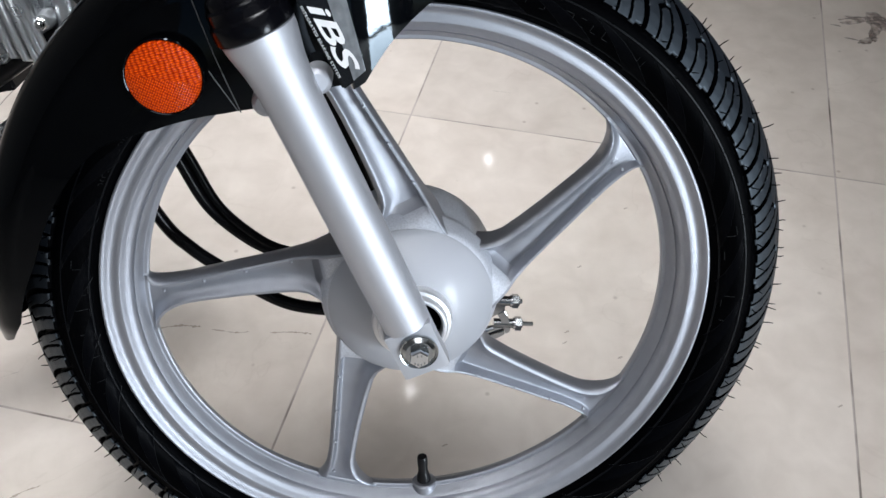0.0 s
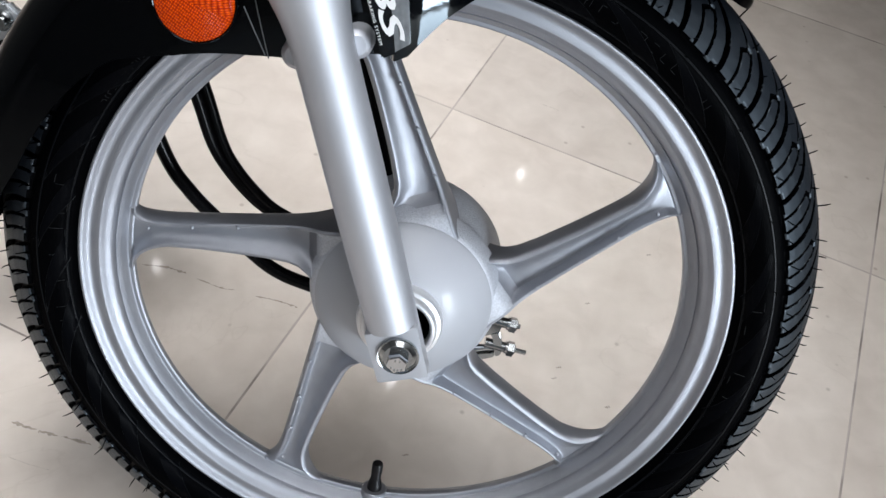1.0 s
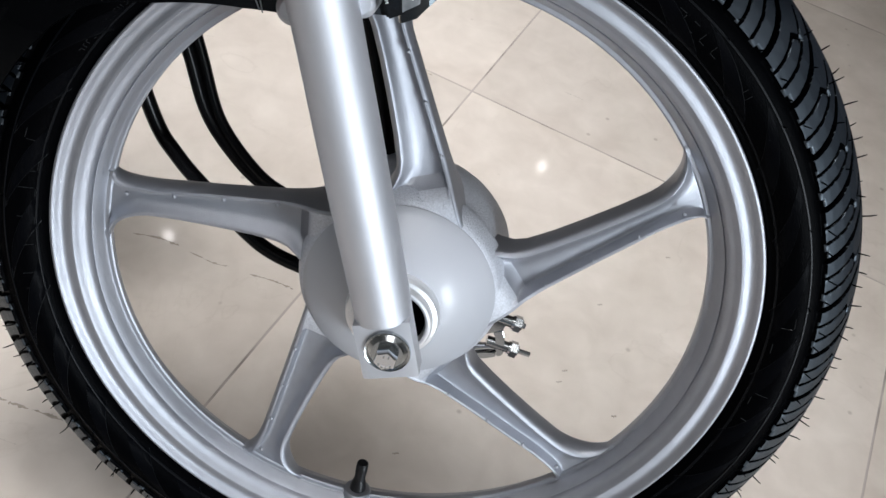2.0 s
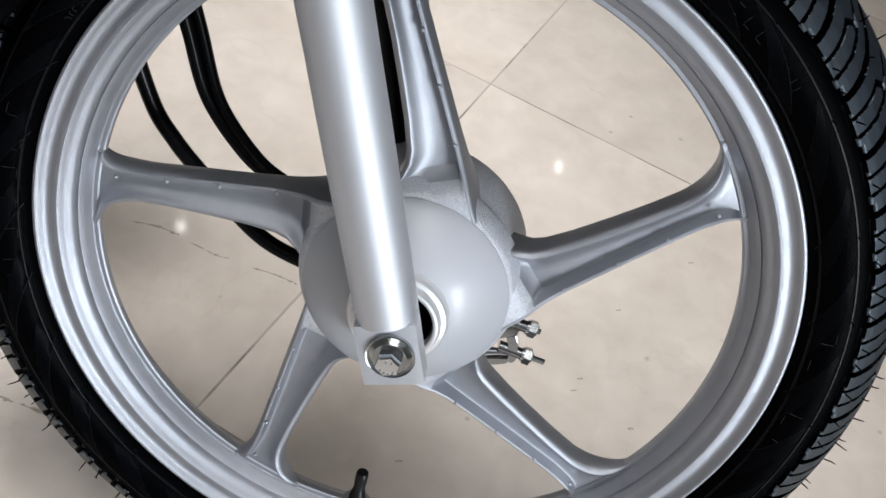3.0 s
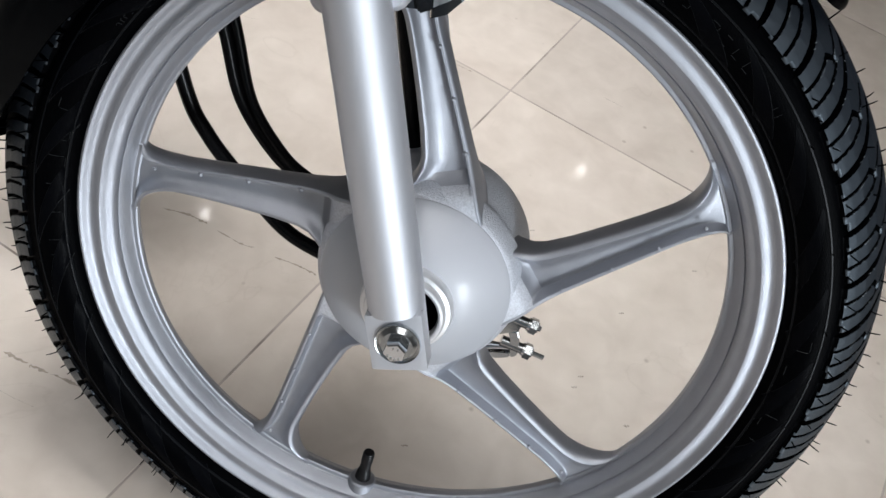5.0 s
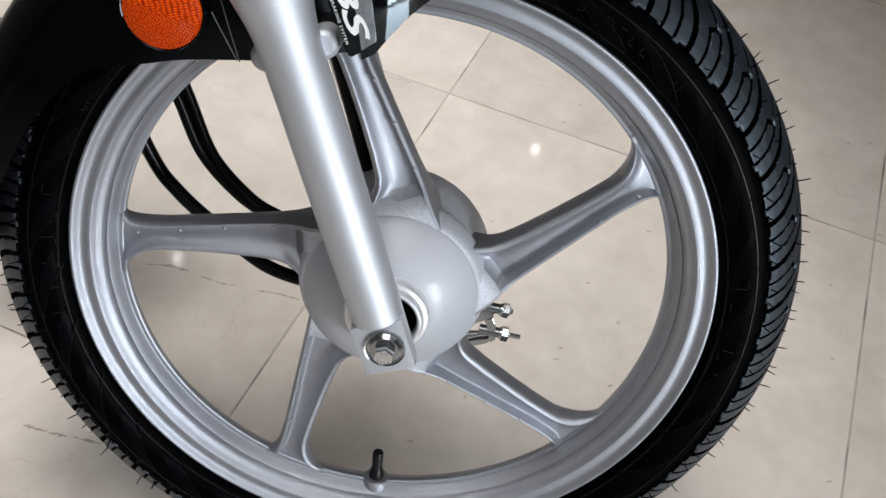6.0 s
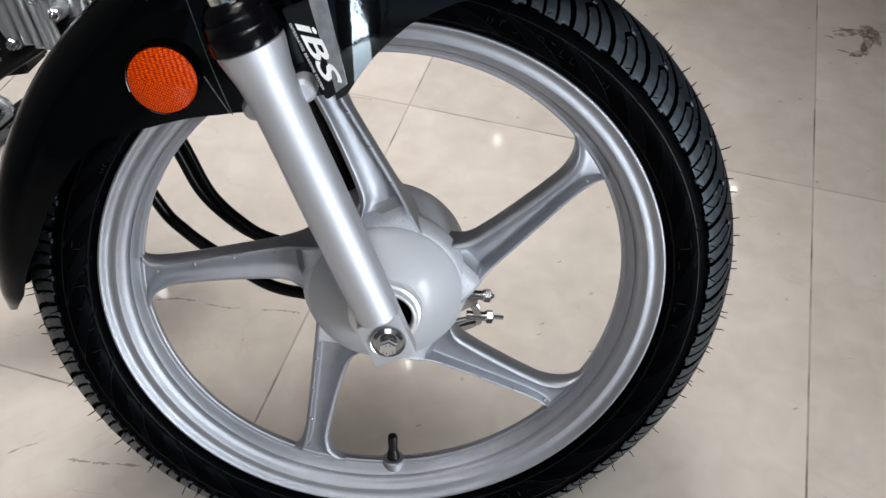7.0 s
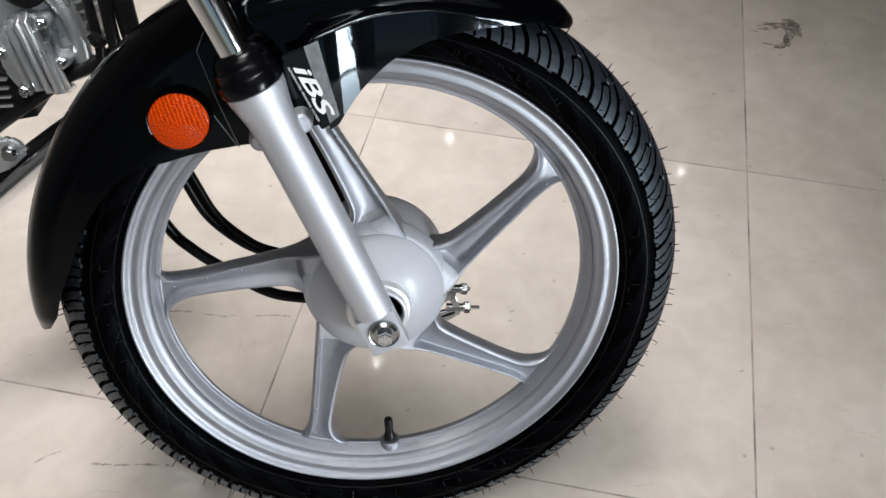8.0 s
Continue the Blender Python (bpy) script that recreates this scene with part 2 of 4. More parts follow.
def grout_mat():
    """Beige joint filler, worn out and dark with dirt in uneven stretches."""
    m = mat("tile_grout", (0.4, 0.35, 0.3), 0.8, 0.0, 0.0, 0.3, 60, 0.3, 500)
    nt = m.node_tree
    geo = nt.nodes.new("ShaderNodeNewGeometry")
    dirt = nt.nodes.new("ShaderNodeTexNoise")
    dirt.inputs["Scale"].default_value, dirt.inputs["Detail"].default_value = 9.0, 5
    nt.links.new(geo.outputs["Position"], dirt.inputs["Vector"])
    ramp = nt.nodes.new("ShaderNodeValToRGB")
    ramp.color_ramp.elements[0].position, ramp.color_ramp.elements[0].color = 0.47, (0.46, 0.40, 0.36, 1)
    ramp.color_ramp.elements[1].position, ramp.color_ramp.elements[1].color = 0.66, (0.14, 0.11, 0.09, 1)
    nt.links.new(dirt.outputs["Fac"], ramp.inputs["Fac"])
    nt.links.new(ramp.outputs["Color"], nt.nodes["Principled BSDF"].inputs["Base Color"])
    return m


GROUT = grout_mat()


# ---------- mesh helpers ----------
def finish(me, material, sharp=35):
    if not me.materials:
        me.materials.append(material)
    me.shade_smooth()
    me.set_sharp_from_angle(angle=radians(sharp))
    return me


def mesh_of(name, bm, material, sharp=35):
    me = bpy.data.meshes.new(name)
    bmesh.ops.recalc_face_normals(bm, faces=bm.faces)
    bm.to_mesh(me)
    bm.free()
    return finish(me, material, sharp)


def part(name, bm, material, parent, label="", sharp=35):
    ob = new(name, mesh_of(name, bm, material, sharp) if isinstance(bm, bmesh.types.BMesh) else finish(bm, material, sharp))
    ob.parent = parent
    if label:
        tagged(ob, label)
    return ob


def lathe(profile, seg=96, bm=None, centre=(0, 0, 0), close=False):
    """Turns (radius, y) round the y axis."""
    bm = bm or bmesh.new()
    rings = []
    for r, y in profile:
        if r < 1e-6:
            rings.append([bm.verts.new((centre[0], centre[1] + y, centre[2]))])
        else:
            rings.append([bm.verts.new((centre[0] + r * math.cos(2 * math.pi * k / seg), centre[1] + y, centre[2] + r * math.sin(2 * math.pi * k / seg))) for k in range(seg)])
    for a, b in list(zip(rings, rings[1:])) + ([(rings[-1], rings[0])] if close else []):
        for k in range(seg):
            j = (k + 1) % seg
            if len(a) == 1 and len(b) == 1:
                continue
            if len(a) == 1:
                bm.faces.new((a[0], b[k], b[j]))
            elif len(b) == 1:
                bm.faces.new((a[k], a[j], b[0]))
            else:
                bm.faces.new((a[k], a[j], b[j], b[k]))
    return bm


def loft(rings, bm=None, caps=True, closed=True):
    """Skins rings of points, each ring of the same length."""
    bm = bm or bmesh.new()
    made = [[bm.verts.new(p) for p in ring] for ring in rings]
    n = len(made[0])
    for a, b in zip(made, made[1:]):
        for k in range(n if closed else n - 1):
            j = (k + 1) % n
            bm.faces.new((a[k], a[j], b[j], b[k]))
    if caps:
        bm.faces.new(made[0])
        bm.faces.new(made[-1][::-1])
    return bm


def tube(points, radius, seg=14, bm=None, caps=True):
    """A round bar along points; radius: one number, or one for each point."""
    pts = [Vector(p) for p in points]
    rad = radius if isinstance(radius, (list, tuple)) else [radius] * len(pts)
    rings, side = [], None
    for i, p in enumerate(pts):
        way = (pts[min(i + 1, len(pts) - 1)] - pts[max(i - 1, 0)]).normalized()
        side = (side - way * side.dot(way)).normalized() if side else way.orthogonal().normalized()
        up = way.cross(side)
        rings.append([p + rad[i] * (math.cos(2 * math.pi * k / seg) * side + math.sin(2 * math.pi * k / seg) * up) for k in range(seg)])
    return loft(rings, bm, caps)


def smooth_line(ctrl, n=12):
    """Catmull-Rom through the control points."""
    P = [Vector(p) for p in ctrl]
    P = [2 * P[0] - P[1]] + P + [2 * P[-1] - P[-2]]
    out = []
    for i in range(1, len(P) - 2):
        a, b, c, d = P[i - 1:i + 3]
        for k in range(n):
            t = k / n
            out.append(0.5 * ((2 * b) + (c - a) * t + (2 * a - 5 * b + 4 * c - d) * t * t + (3 * b - a - 3 * c + d) * t ** 3))
    out.append(P[-2])
    return out


def box(bm, lo, hi, m=None, bevel=0.0):
    made = bmesh.ops.create_cube(bm, size=1.0)["verts"]
    lo, hi = Vector(lo), Vector(hi)
    for v in made:
        v.co = Vector((lo[i] + (v.co[i] + 0.5) * (hi[i] - lo[i]) for i in range(3)))
    if bevel:
        edges = {e for v in made for e in v.link_edges}
        made = bmesh.ops.bevel(bm, geom=list(edges), offset=bevel, segments=2, affect="EDGES")["verts"]
    if m:
        bmesh.ops.transform(bm, matrix=m, verts=[v for v in made if v.is_valid])
    return bm


def prism(poly, y0, y1, bm=None, bevel=0.0):
    """A plate: polygon in x, z between two depths."""
    bm = bm or bmesh.new()
    a = [bm.verts.new((x, y0, z)) for x, z in poly]
    b = [bm.verts.new((x, y1, z)) for x, z in poly]
    n = len(a)
    faces = [bm.faces.new(a), bm.faces.new(b[::-1])] + [bm.faces.new((a[k], b[k], b[(k + 1) % n], a[(k + 1) % n])) for k in range(n)]
    if bevel:
        edges = {e for f in faces for e in f.edges}
        bmesh.ops.bevel(bm, geom=list(edges), offset=bevel, segments=2, affect="EDGES")
    return bm


def lettering(text, size, depth, m, slant=0.0, bold=0.0, spacing=1.0):
    """Raised letters as a bmesh, laid out in x, z and facing -y, moved by m."""
    cu = bpy.data.curves.new("lettering", "FONT")
    cu.body, cu.size, cu.extrude, cu.align_x, cu.align_y = text, size, depth, "CENTER", "CENTER"
    cu.resolution_u, cu.shear, cu.offset, cu.space_character = 3, slant, bold, spacing
    ob = bpy.data.objects.new("lettering", cu)
    scene.collection.objects.link(ob)
    me = bpy.data.meshes.new_from_object(ob.evaluated_get(bpy.context.evaluated_depsgraph_get()))
    bpy.data.objects.remove(ob)
    bm = bmesh.new()
    bm.from_mesh(me)
    bpy.data.meshes.remove(me)
    bmesh.ops.transform(bm, matrix=m @ pose(0, 0, 0, 90), verts=bm.verts)
    return bm


# ---------- the room ----------
def room_box(name, lo, hi, material, kind="structure"):
    bm = bmesh.new()
    box(bm, lo, hi)
    ob = new(name, mesh_of(name, bm, material))
    ob.matrix_world = ROOM
    return tagged(ob, kind=kind)


W = 0.2
tagged(room_box("ceiling", (A0 - W, B0 - W, ROOM_H), (A1 + W, B1 + W, ROOM_H + 0.15), CEILPAINT), "plain white painted showroom ceiling", "ceiling")
tagged(room_box("wall_back", (A0 - W, B1, 0), (A1 + W, B1 + W, ROOM_H), WALLPAINT), "cream painted showroom wall", "wall")
tagged(room_box("wall_side", (A0 - W, B0 - W, 0), (A0, B1, ROOM_H), WALLPAINT), "cream painted showroom wall", "wall")


def glazed_wall(name, lo, hi, gap, sill, head, along, label):
    """A wall with one opening; along: 0 if it runs along a, 1 along b."""
    bm = bmesh.new()
    (x0, y0, z0), (x1, y1, z1) = lo, hi
    g0, g1 = gap
    if along == 0:
        box(bm, (x0, y0, z0), (g0, y1, z1)), box(bm, (g1, y0, z0), (x1, y1, z1))
        box(bm, (g0, y0, head), (g1, y1, z1))
        if sill:
            box(bm, (g0, y0, z0), (g1, y1, sill))
    else:
        box(bm, (x0, y0, z0), (x1, g0, z1)), box(bm, (x0, g1, z0), (x1, y1, z1))
        box(bm, (x0, g0, head), (x1, g1, z1))
        if sill:
            box(bm, (x0, g0, z0), (x1, g1, sill))
    ob = new(name, mesh_of(name, bm, WALLPAINT))
    ob.matrix_world = ROOM
    return tagged(ob, label, "wall", kind="structure")


glazed_wall("wall_front", (A0 - W, B0 - W, 0), (A1 + W, B0, ROOM_H), (-0.65, 3.45), 0.28, 2.05, 0, "painted shop wall with a wide glazed front")
glazed_wall("wall_glazed", (A1, B0, 0), (A1 + W, B1, ROOM_H), (-3.60, -2.20), 0.0, 1.65, 1, "painted shop wall with a wide window opening")

# unseen wall, added to keep window light off the floor at far right
tagged(room_box("shade_wall", (1.15, -1.0, 0), (A1, -0.82, ROOM_H), WALLPAINT), "unseen cream cross wall added to shade the right of the floor", "wall")

# ---------- motorcycle ----------
LEAN, HUB_UP, TYRE_R = -17.49, 0.2895, 0.303
bike = new("motorcycle")
bike.matrix_world = pose(0, 0, HUB_UP, LEAN) @ pose(0, 0, -TYRE_R)
tagged(bike, "black commuter motorcycle leaning on its side stand on beige tiles", "motorcycle")
HUB = Vector((0, 0, TYRE_R))


def bike_part(name, bm, material, label="", sharp=35):
    """A part given in coordinates whose origin is the front wheel's centre: x ahead, z up, y away from the near fork leg."""
    ob = part(name, bm, material, bike, label, sharp)
    ob.location = HUB
    return ob


def polar(r, deg, y):
    return Vector((r * math.cos(radians(deg)), y, r * math.sin(radians(deg))))


# rim
HALF = [(0.2385, -0.0235), (0.2402, -0.0255), (0.2402, -0.0268), (0.2395, -0.0277), (0.2383, -0.0279), (0.2371, -0.0274), (0.2362, -0.0264), (0.2350, -0.0250), (0.2336, -0.0236), (0.2322, -0.0232), (0.2310, -0.0231),
        (0.2298, -0.0233), (0.2282, -0.0236), (0.2270, -0.0237), (0.2258, -0.0236), (0.2246, -0.0225), (0.2234, -0.0209), (0.2222, -0.0196), (0.2210, -0.0188), (0.2198, -0.0181), (0.2188, -0.0170), (0.2179, -0.0152), (0.21715, -0.0126), (0.21660, -0.0133), (0.21570, -0.0123),
        (0.2137, -0.0089), (0.2123, -0.0062), (0.2115, -0.0049), (0.2118, -0.0041), (0.2111, -0.0033), (0.2087, -0.0031), (0.2077, -0.0022)]
RIM_PROFILE = HALF + [(r, -y) for r, y in reversed(HALF)] + [(0.231, 0.016), (0.225, 0.010), (0.225, -0.010), (0.231, -0.016)]
rim = bike_part("wheel_rim", lathe(RIM_PROFILE, 240, close=True), SILVER, "silver painted cast alloy front rim", 32)

# spokes: an offset bar with a thin edge flange, a stiffening line, a web and a rounded flange
SPOKE_AT, SPOKE_WAY, SPOKE_OUT = Vector((0, 0, 0.0336)), Vector((-0.9926, 0, -0.121)), Vector((-0.121, 0, 0.9926))


def spoke_mesh():
    bm = bmesh.new()
    stations = [(0.0, 0.0240, 0.0480, 0.0222), (0.018, 0.0216, 0.0480, 0.0222), (0.035, 0.0200, 0.0480, 0.0222), (0.048, 0.0186, 0.0470, 0.0222), (0.056, 0.0180, 0.0455, 0.0216), (0.063, 0.0175, 0.0420, 0.0200), (0.067, 0.0172, 0.0380, 0.0182), (0.070, 0.0170, 0.0335, 0.0164), (0.0735, 0.0167, 0.0285, 0.0149), (0.077, 0.0165, 0.0245, 0.0138), (0.084, 0.0161, 0.0190, 0.0122), (0.092, 0.0156, 0.0162, 0.0113),
                (0.110, 0.0144, 0.0140, 0.0107), (0.135, 0.0128, 0.0122, 0.0104), (0.160, 0.0113, 0.0110, 0.0103)]
    # flared foot: arcs round the wheel centre, widening until they run along the rim
    foot = []
    for k in range(13):
        a = radians(7.5 * k)
        foot.append((0.1760 + 0.0326 * math.sin(a), 0.0104 + 0.0100 * (1 - math.cos(a)) ** 1.5, 0.0109 + 0.0260 * (1 - math.cos(a)), 0.0102))
    foot.append((0.2150, 0.0206, 0.0372, 0.0102))
    stations = [(*st, False) for st in stations] + [(*st, True) for st in foot]
    rings = []
    for u, wp, wn, f, arc in stations:
        k = min(1.0, max(0.0, (u - 0.066) / 0.010))   # how deep the trough is here
        deep, w = k * (f - 0.0020), wp + wn
        front = [(wp + 0.0022, 0.0), (wp + 0.0006, -f + 0.0012), (wp - 0.0003, -f + 0.0002), (wp - 0.0011, -f), (wp - 0.0018, -f + 0.0003)]
        # steep inner wall of the thin flange, fillet, floor, then a long concave rise to the round flange
        front += [(wp - v, -f + deep * q) for v, q in ((0.0021, 0.02), (0.0024, 0.10), (0.0034, 0.50), (0.0044, 0.90), (0.0048, 0.97), (0.0054, 0.995), (0.0068, 1.0))]
        rise = min(0.0150, w - 0.0122)
        front += [(-wn + 0.0044 + rise * (1 - p), -f + deep * q) for p, q in ((0.0, 0.97), (0.25, 0.90), (0.45, 0.78), (0.62, 0.60), (0.77, 0.38), (0.89, 0.17), (0.97, 0.04))]
        front += [(-wn + 0.0040, -f), (-wn + 0.0030, -f + 0.0002), (-wn + 0.0020, -f + 0.0007), (-wn + 0.0010, -f + 0.0016), (-wn + 0.0004, -f + 0.0029), (-wn, -f + 0.0048), (-wn - 0.0006, 0.0)]
        section = front + [(v, -y) for v, y in reversed(front[1:-1])]
        # the corners of the flared foot sink into the barrel of the rim
        sink = [1 - 0.70 * min(1.0, max(0.0, (abs(v) - (0.0115 if v < 0 else 0.0108)) / (0.0240 if v < 0 else 0.0090))) ** 1.1 if arc else 1.0 for v, y in section]
        rings.append([SPOKE_AT + SPOKE_WAY * (math.sqrt(u * u - (0.0334 + v) ** 2) + 0.0041 if arc else u) + SPOKE_OUT * v + Vector((0, y * q, 0)) for (v, y), q in zip(section, sink)])
    loft(rings, bm)
    bm.faces.ensure_lookup_table()
    count = len(rings[0])
    for i in range(len(rings) - 1):                      # as-cast skin between the hub cover and the trough
        if stations[i + 1][0] < 0.071:
            for j in range(4, 22):
                bm.faces[i * count + j].material_index = 1
    for x, z in ((-0.0926, 0.0368), (-0.1288, 0.0300), (-0.1622, 0.0231), (-0.1945, 0.0163)):   # ejector pips on the thin flange
        f = float(np.interp(-x, [st[0] for st in stations], [st[3] for st in stations]))
        bmesh.ops.create_icosphere(bm, subdivisions=2, radius=0.0016, matrix=Matrix.Translation((x, -f + 0.0001, z - 0.0006)))
    me = mesh_of("spoke", bm, SILVER, 32)
    me.materials.append(CAST)
    return me


spoke_data = spoke_mesh()
for k in range(5):
    ob = new("spoke", spoke_data)
    ob.parent = rim
    ob.matrix_local = Matrix.Rotation(radians(72 * k), 4, "Y")

# hub: body between the spokes, domed cover, seal ring, brake drum on the far side
HUB_BODY = [(0.0, -0.0226), (0.0640, -0.0226), (0.0662, -0.0216), (0.0684, -0.0185), (0.0704, -0.0140), (0.0720, -0.0085), (0.0726, -0.0045), (0.0718, -0.0020), (0.0705, 0.0000), (0.0702, 0.0040), (0.0712, 0.0100), (0.0724, 0.0200), (0.0730, 0.0300),
            (0.0730, 0.045), (0.0715, 0.050), (0.0690, 0.052), (0.0660, 0.050), (0.0, 0.050)]
part("hub_body", lathe(HUB_BODY, 120), CAST, rim, "rough cast silver hub between the spokes")
COVER = [(0.0650, -0.0205), (0.0657, -0.0232), (0.0648, -0.0251), (0.0620, -0.0281), (0.0580, -0.0319), (0.0520, -0.0371), (0.0440, -0.0429), (0.0360, -0.0472), (0.0318, -0.0488), (0.0300, -0.0492), (0.0200, -0.0485), (0.0, -0.0480)]
part("hub_cover", lathe(COVER, 120), HUBGREY, rim, "smooth light grey domed hub cover", 30)
COLLAR = [(0.0316, -0.0485), (0.0311, -0.0515), (0.0306, -0.0540), (0.0298, -0.0556), (0.0286, -0.0561), (0.0274, -0.0565), (0.0269, -0.0598), (0.0260, -0.0614), (0.0244, -0.0618), (0.0230, -0.0612), (0.0224, -0.0595), (0.0220, -0.0480)]
part("axle_collar", lathe(COLLAR, 96), COLLARALLOY, rim, "stepped bright aluminium collar round the axle", 30)
part("axle_seal", lathe([(0.0219, -0.0485), (0.0219, -0.0550), (0.0200, -0.0556), (0.0170, -0.0540), (0.0140, -0.0535), (0.0130, -0.0600), (0.0, -0.0600)], 64), RUBBER, rim, "black rubber seal round the axle")
part("brake_panel", lathe([(0.0655, 0.0505), (0.0655, 0.0560), (0.0600, 0.0600), (0.0300, 0.0640), (0.0220, 0.0700), (0.0, 0.0700)], 96), CAST, rim, "silver cast brake panel")

# valve
VALVE_DEG = -88.5


def valve_parts():
    m = Matrix.Translation(polar(0.2085, VALVE_DEG, 0)) @ Matrix.Rotation(radians(-(VALVE_DEG + 180) + 90), 4, "Y")
    boss = bmesh.new()
    prof = [(0.0, -0.008), (0.0115, -0.008), (0.0110, 0.0012), (0.0098, 0.0024), (0.0062, 0.0026), (0.0, 0.0026)]
    lathe(prof, 40, boss)
    bmesh.ops.transform(boss, matrix=m @ pose(0, 0, 0, 90), verts=boss.verts)
    part("valve_boss", boss, SILVER, rim)
    stem = bmesh.new()
    lathe([(0.0, 0.001), (0.0062, 0.001), (0.0064, 0.004), (0.0056, 0.009), (0.0047, 0.0125), (0.0044, 0.014), (0.0044, 0.020), (0.0047, 0.0202), (0.0047, 0.0285), (0.0042, 0.030), (0.0, 0.0302)], 24, stem)
    bmesh.ops.transform(stem, matrix=m @ pose(0, 0, 0, 90), verts=stem.verts)
    part("valve_stem", stem, SATINBLACK, rim, "black rubber tyre valve with cap")


valve_parts()

# tyre
SIDE = [(0.2375, -0.0215), (0.2398, -0.0240), (0.2412, -0.0268), (0.2440, -0.0310), (0.2452, -0.0318), (0.2465, -0.0338), (0.2500, -0.0362), (0.2550, -0.0382), (0.2600, -0.0387), (0.2650, -0.0380), (0.2690, -0.0368), (0.2715, -0.0355)]
tyre = bike_part("tyre", lathe(SIDE + [(0.2850, -0.0250), (0.2950, 0.0), (0.2850, 0.0250)] + [(r, -y) for r, y in reversed(SIDE)], 240), RUBBER, "black ribbed motorcycle tyre with moulded side wall", 40)
PITCHES = 48


def tread_mesh():
    """Crown strip with the real grooves: a curved broad one and a pair of narrow hooked ones in each pitch, mirrored on the far half."""
    n_around, n_across = 3600, 100
    ctrl = np.array([(0.2716, 0.0366), (0.2740, 0.0358), (0.2790, 0.0332), (0.2860, 0.0287), (0.2925, 0.0228), (0.2980, 0.0150), (0.3018, 0.0072), (0.3030, 0.0)])
    steps = np.r_[0, np.cumsum(np.hypot(*np.diff(ctrl, axis=0).T))]
    t = np.linspace(-1, 1, n_across)
    s = (1 - np.abs(t)) * steps[-1]
    r0, y0 = np.interp(s, steps, ctrl[:, 0]), np.sign(t) * np.interp(s, steps, ctrl[:, 1])
    nr, ny = np.gradient(r0), np.gradient(y0)
    ln = np.hypot(nr, ny)
    out_r, out_y = ny / ln, -nr / ln
    th = np.arange(n_around) / n_around * 2 * np.pi
    phase = (th / (2 * np.pi) * PITCHES)[:, None]
    q = (1 - np.abs(t))[None, :]                      # 0 at the shoulder, 1 on the crown line
    far = (t > 0)[None, :] * 0.5
    pitch_mm = 2 * np.pi * 300 / PITCHES

    def groove(centre, lo, hi, width):
        d = np.abs((phase - far - centre + 0.5) % 1 - 0.5) * pitch_mm * 0.8
        g = np.clip((width / 2 + 0.25 - d) / 0.5, 0, 1)
        return g * np.clip((q - lo) / 0.03, 0, 1) * np.clip((hi - q) / 0.03, 0, 1)

    sweep = 0.15 * q + 1.0 * q ** 2.2
    broad = groove(sweep, -0.1, 0.93, 2.6 + 0.9 * np.clip(1 - np.abs(q - 0.45) * 2, 0, 1))
    hook_a = groove(sweep + 0.36 - 0.05 * q, 0.05, 0.60, 1.4)
    hook_b = groove(sweep + 0.66 - 0.06 * q, 0.05, 0.49, 1.4)
    zig = groove(sweep + 0.33 + 0.30 * (0.60 - q) / 0.12, 0.465, 0.615, 3.0)
    tail = groove(sweep + 0.43 - 0.05 * q, 0.52, 0.82, 1.2)
    lip = np.clip((np.abs(((phase - far) % 1) - 0.12) < 0.10) * (0.07 - q) / 0.03, 0, 1)
    edge = np.clip(((0.012 + 0.05 * ((phase - far) % 1)) - q) / 0.02, 0, 1)
    depth = np.maximum.reduce([broad * 5.5, hook_a * 4.0, hook_b * 4.0, zig * 4.0, tail * 4.0, lip * 3.0, edge * 2.4]) / 1000
    proud = 0.0012 * np.ones_like(depth)
    r, y = r0 + (proud - depth) * out_r, y0 + (proud - depth) * out_y
    xyz = np.stack([r * np.cos(th)[:, None], y + 0 * r, r * np.sin(th)[:, None]], -1).reshape(-1, 3)
    i, j = np.meshgrid(np.arange(n_around), np.arange(n_across - 1), indexing="ij")
    i2 = (i + 1) % n_around
    quads = np.stack([i * n_across + j, i * n_across + j + 1, i2 * n_across + j + 1, i2 * n_across + j], -1).reshape(-1, 4)
    me = bpy.data.meshes.new("tread")
    me.vertices.add(len(xyz))
    me.vertices.foreach_set("co", xyz.ravel())
    me.loops.add(quads.size)
    me.loops.foreach_set("vertex_index", quads.ravel())
    me.polygons.add(len(quads))
    me.polygons.foreach_set("loop_start", np.arange(len(quads)) * 4)
    me.update(calc_edges=True)
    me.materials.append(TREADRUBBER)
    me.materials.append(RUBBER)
    # groove faces get the blacker rubber: their shade is painted in by depth
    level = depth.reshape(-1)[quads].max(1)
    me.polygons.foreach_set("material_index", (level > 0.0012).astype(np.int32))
    return me


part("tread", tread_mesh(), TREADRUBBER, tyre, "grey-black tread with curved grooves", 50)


def side_y(r):
    rr, yy = [p[0] for p in SIDE], [p[1] for p in SIDE]
    return float(np.interp(r, rr, yy))


bm = bmesh.new()
lathe([(0.2643, side_y(0.2643) + 0.0006), (0.2646, side_y(0.2646) - 0.0006), (0.2654, side_y(0.2654) - 0.0006), (0.2657, side_y(0.2657) + 0.0006)], 240, bm)
lathe([(0.2452, -0.0318), (0.2455, -0.0332), (0.2462, -0.0335), (0.2466, -0.0330)], 240, bm)
part("sidewall_rib", bm, EDGERUBBER, tyre, "", 60)

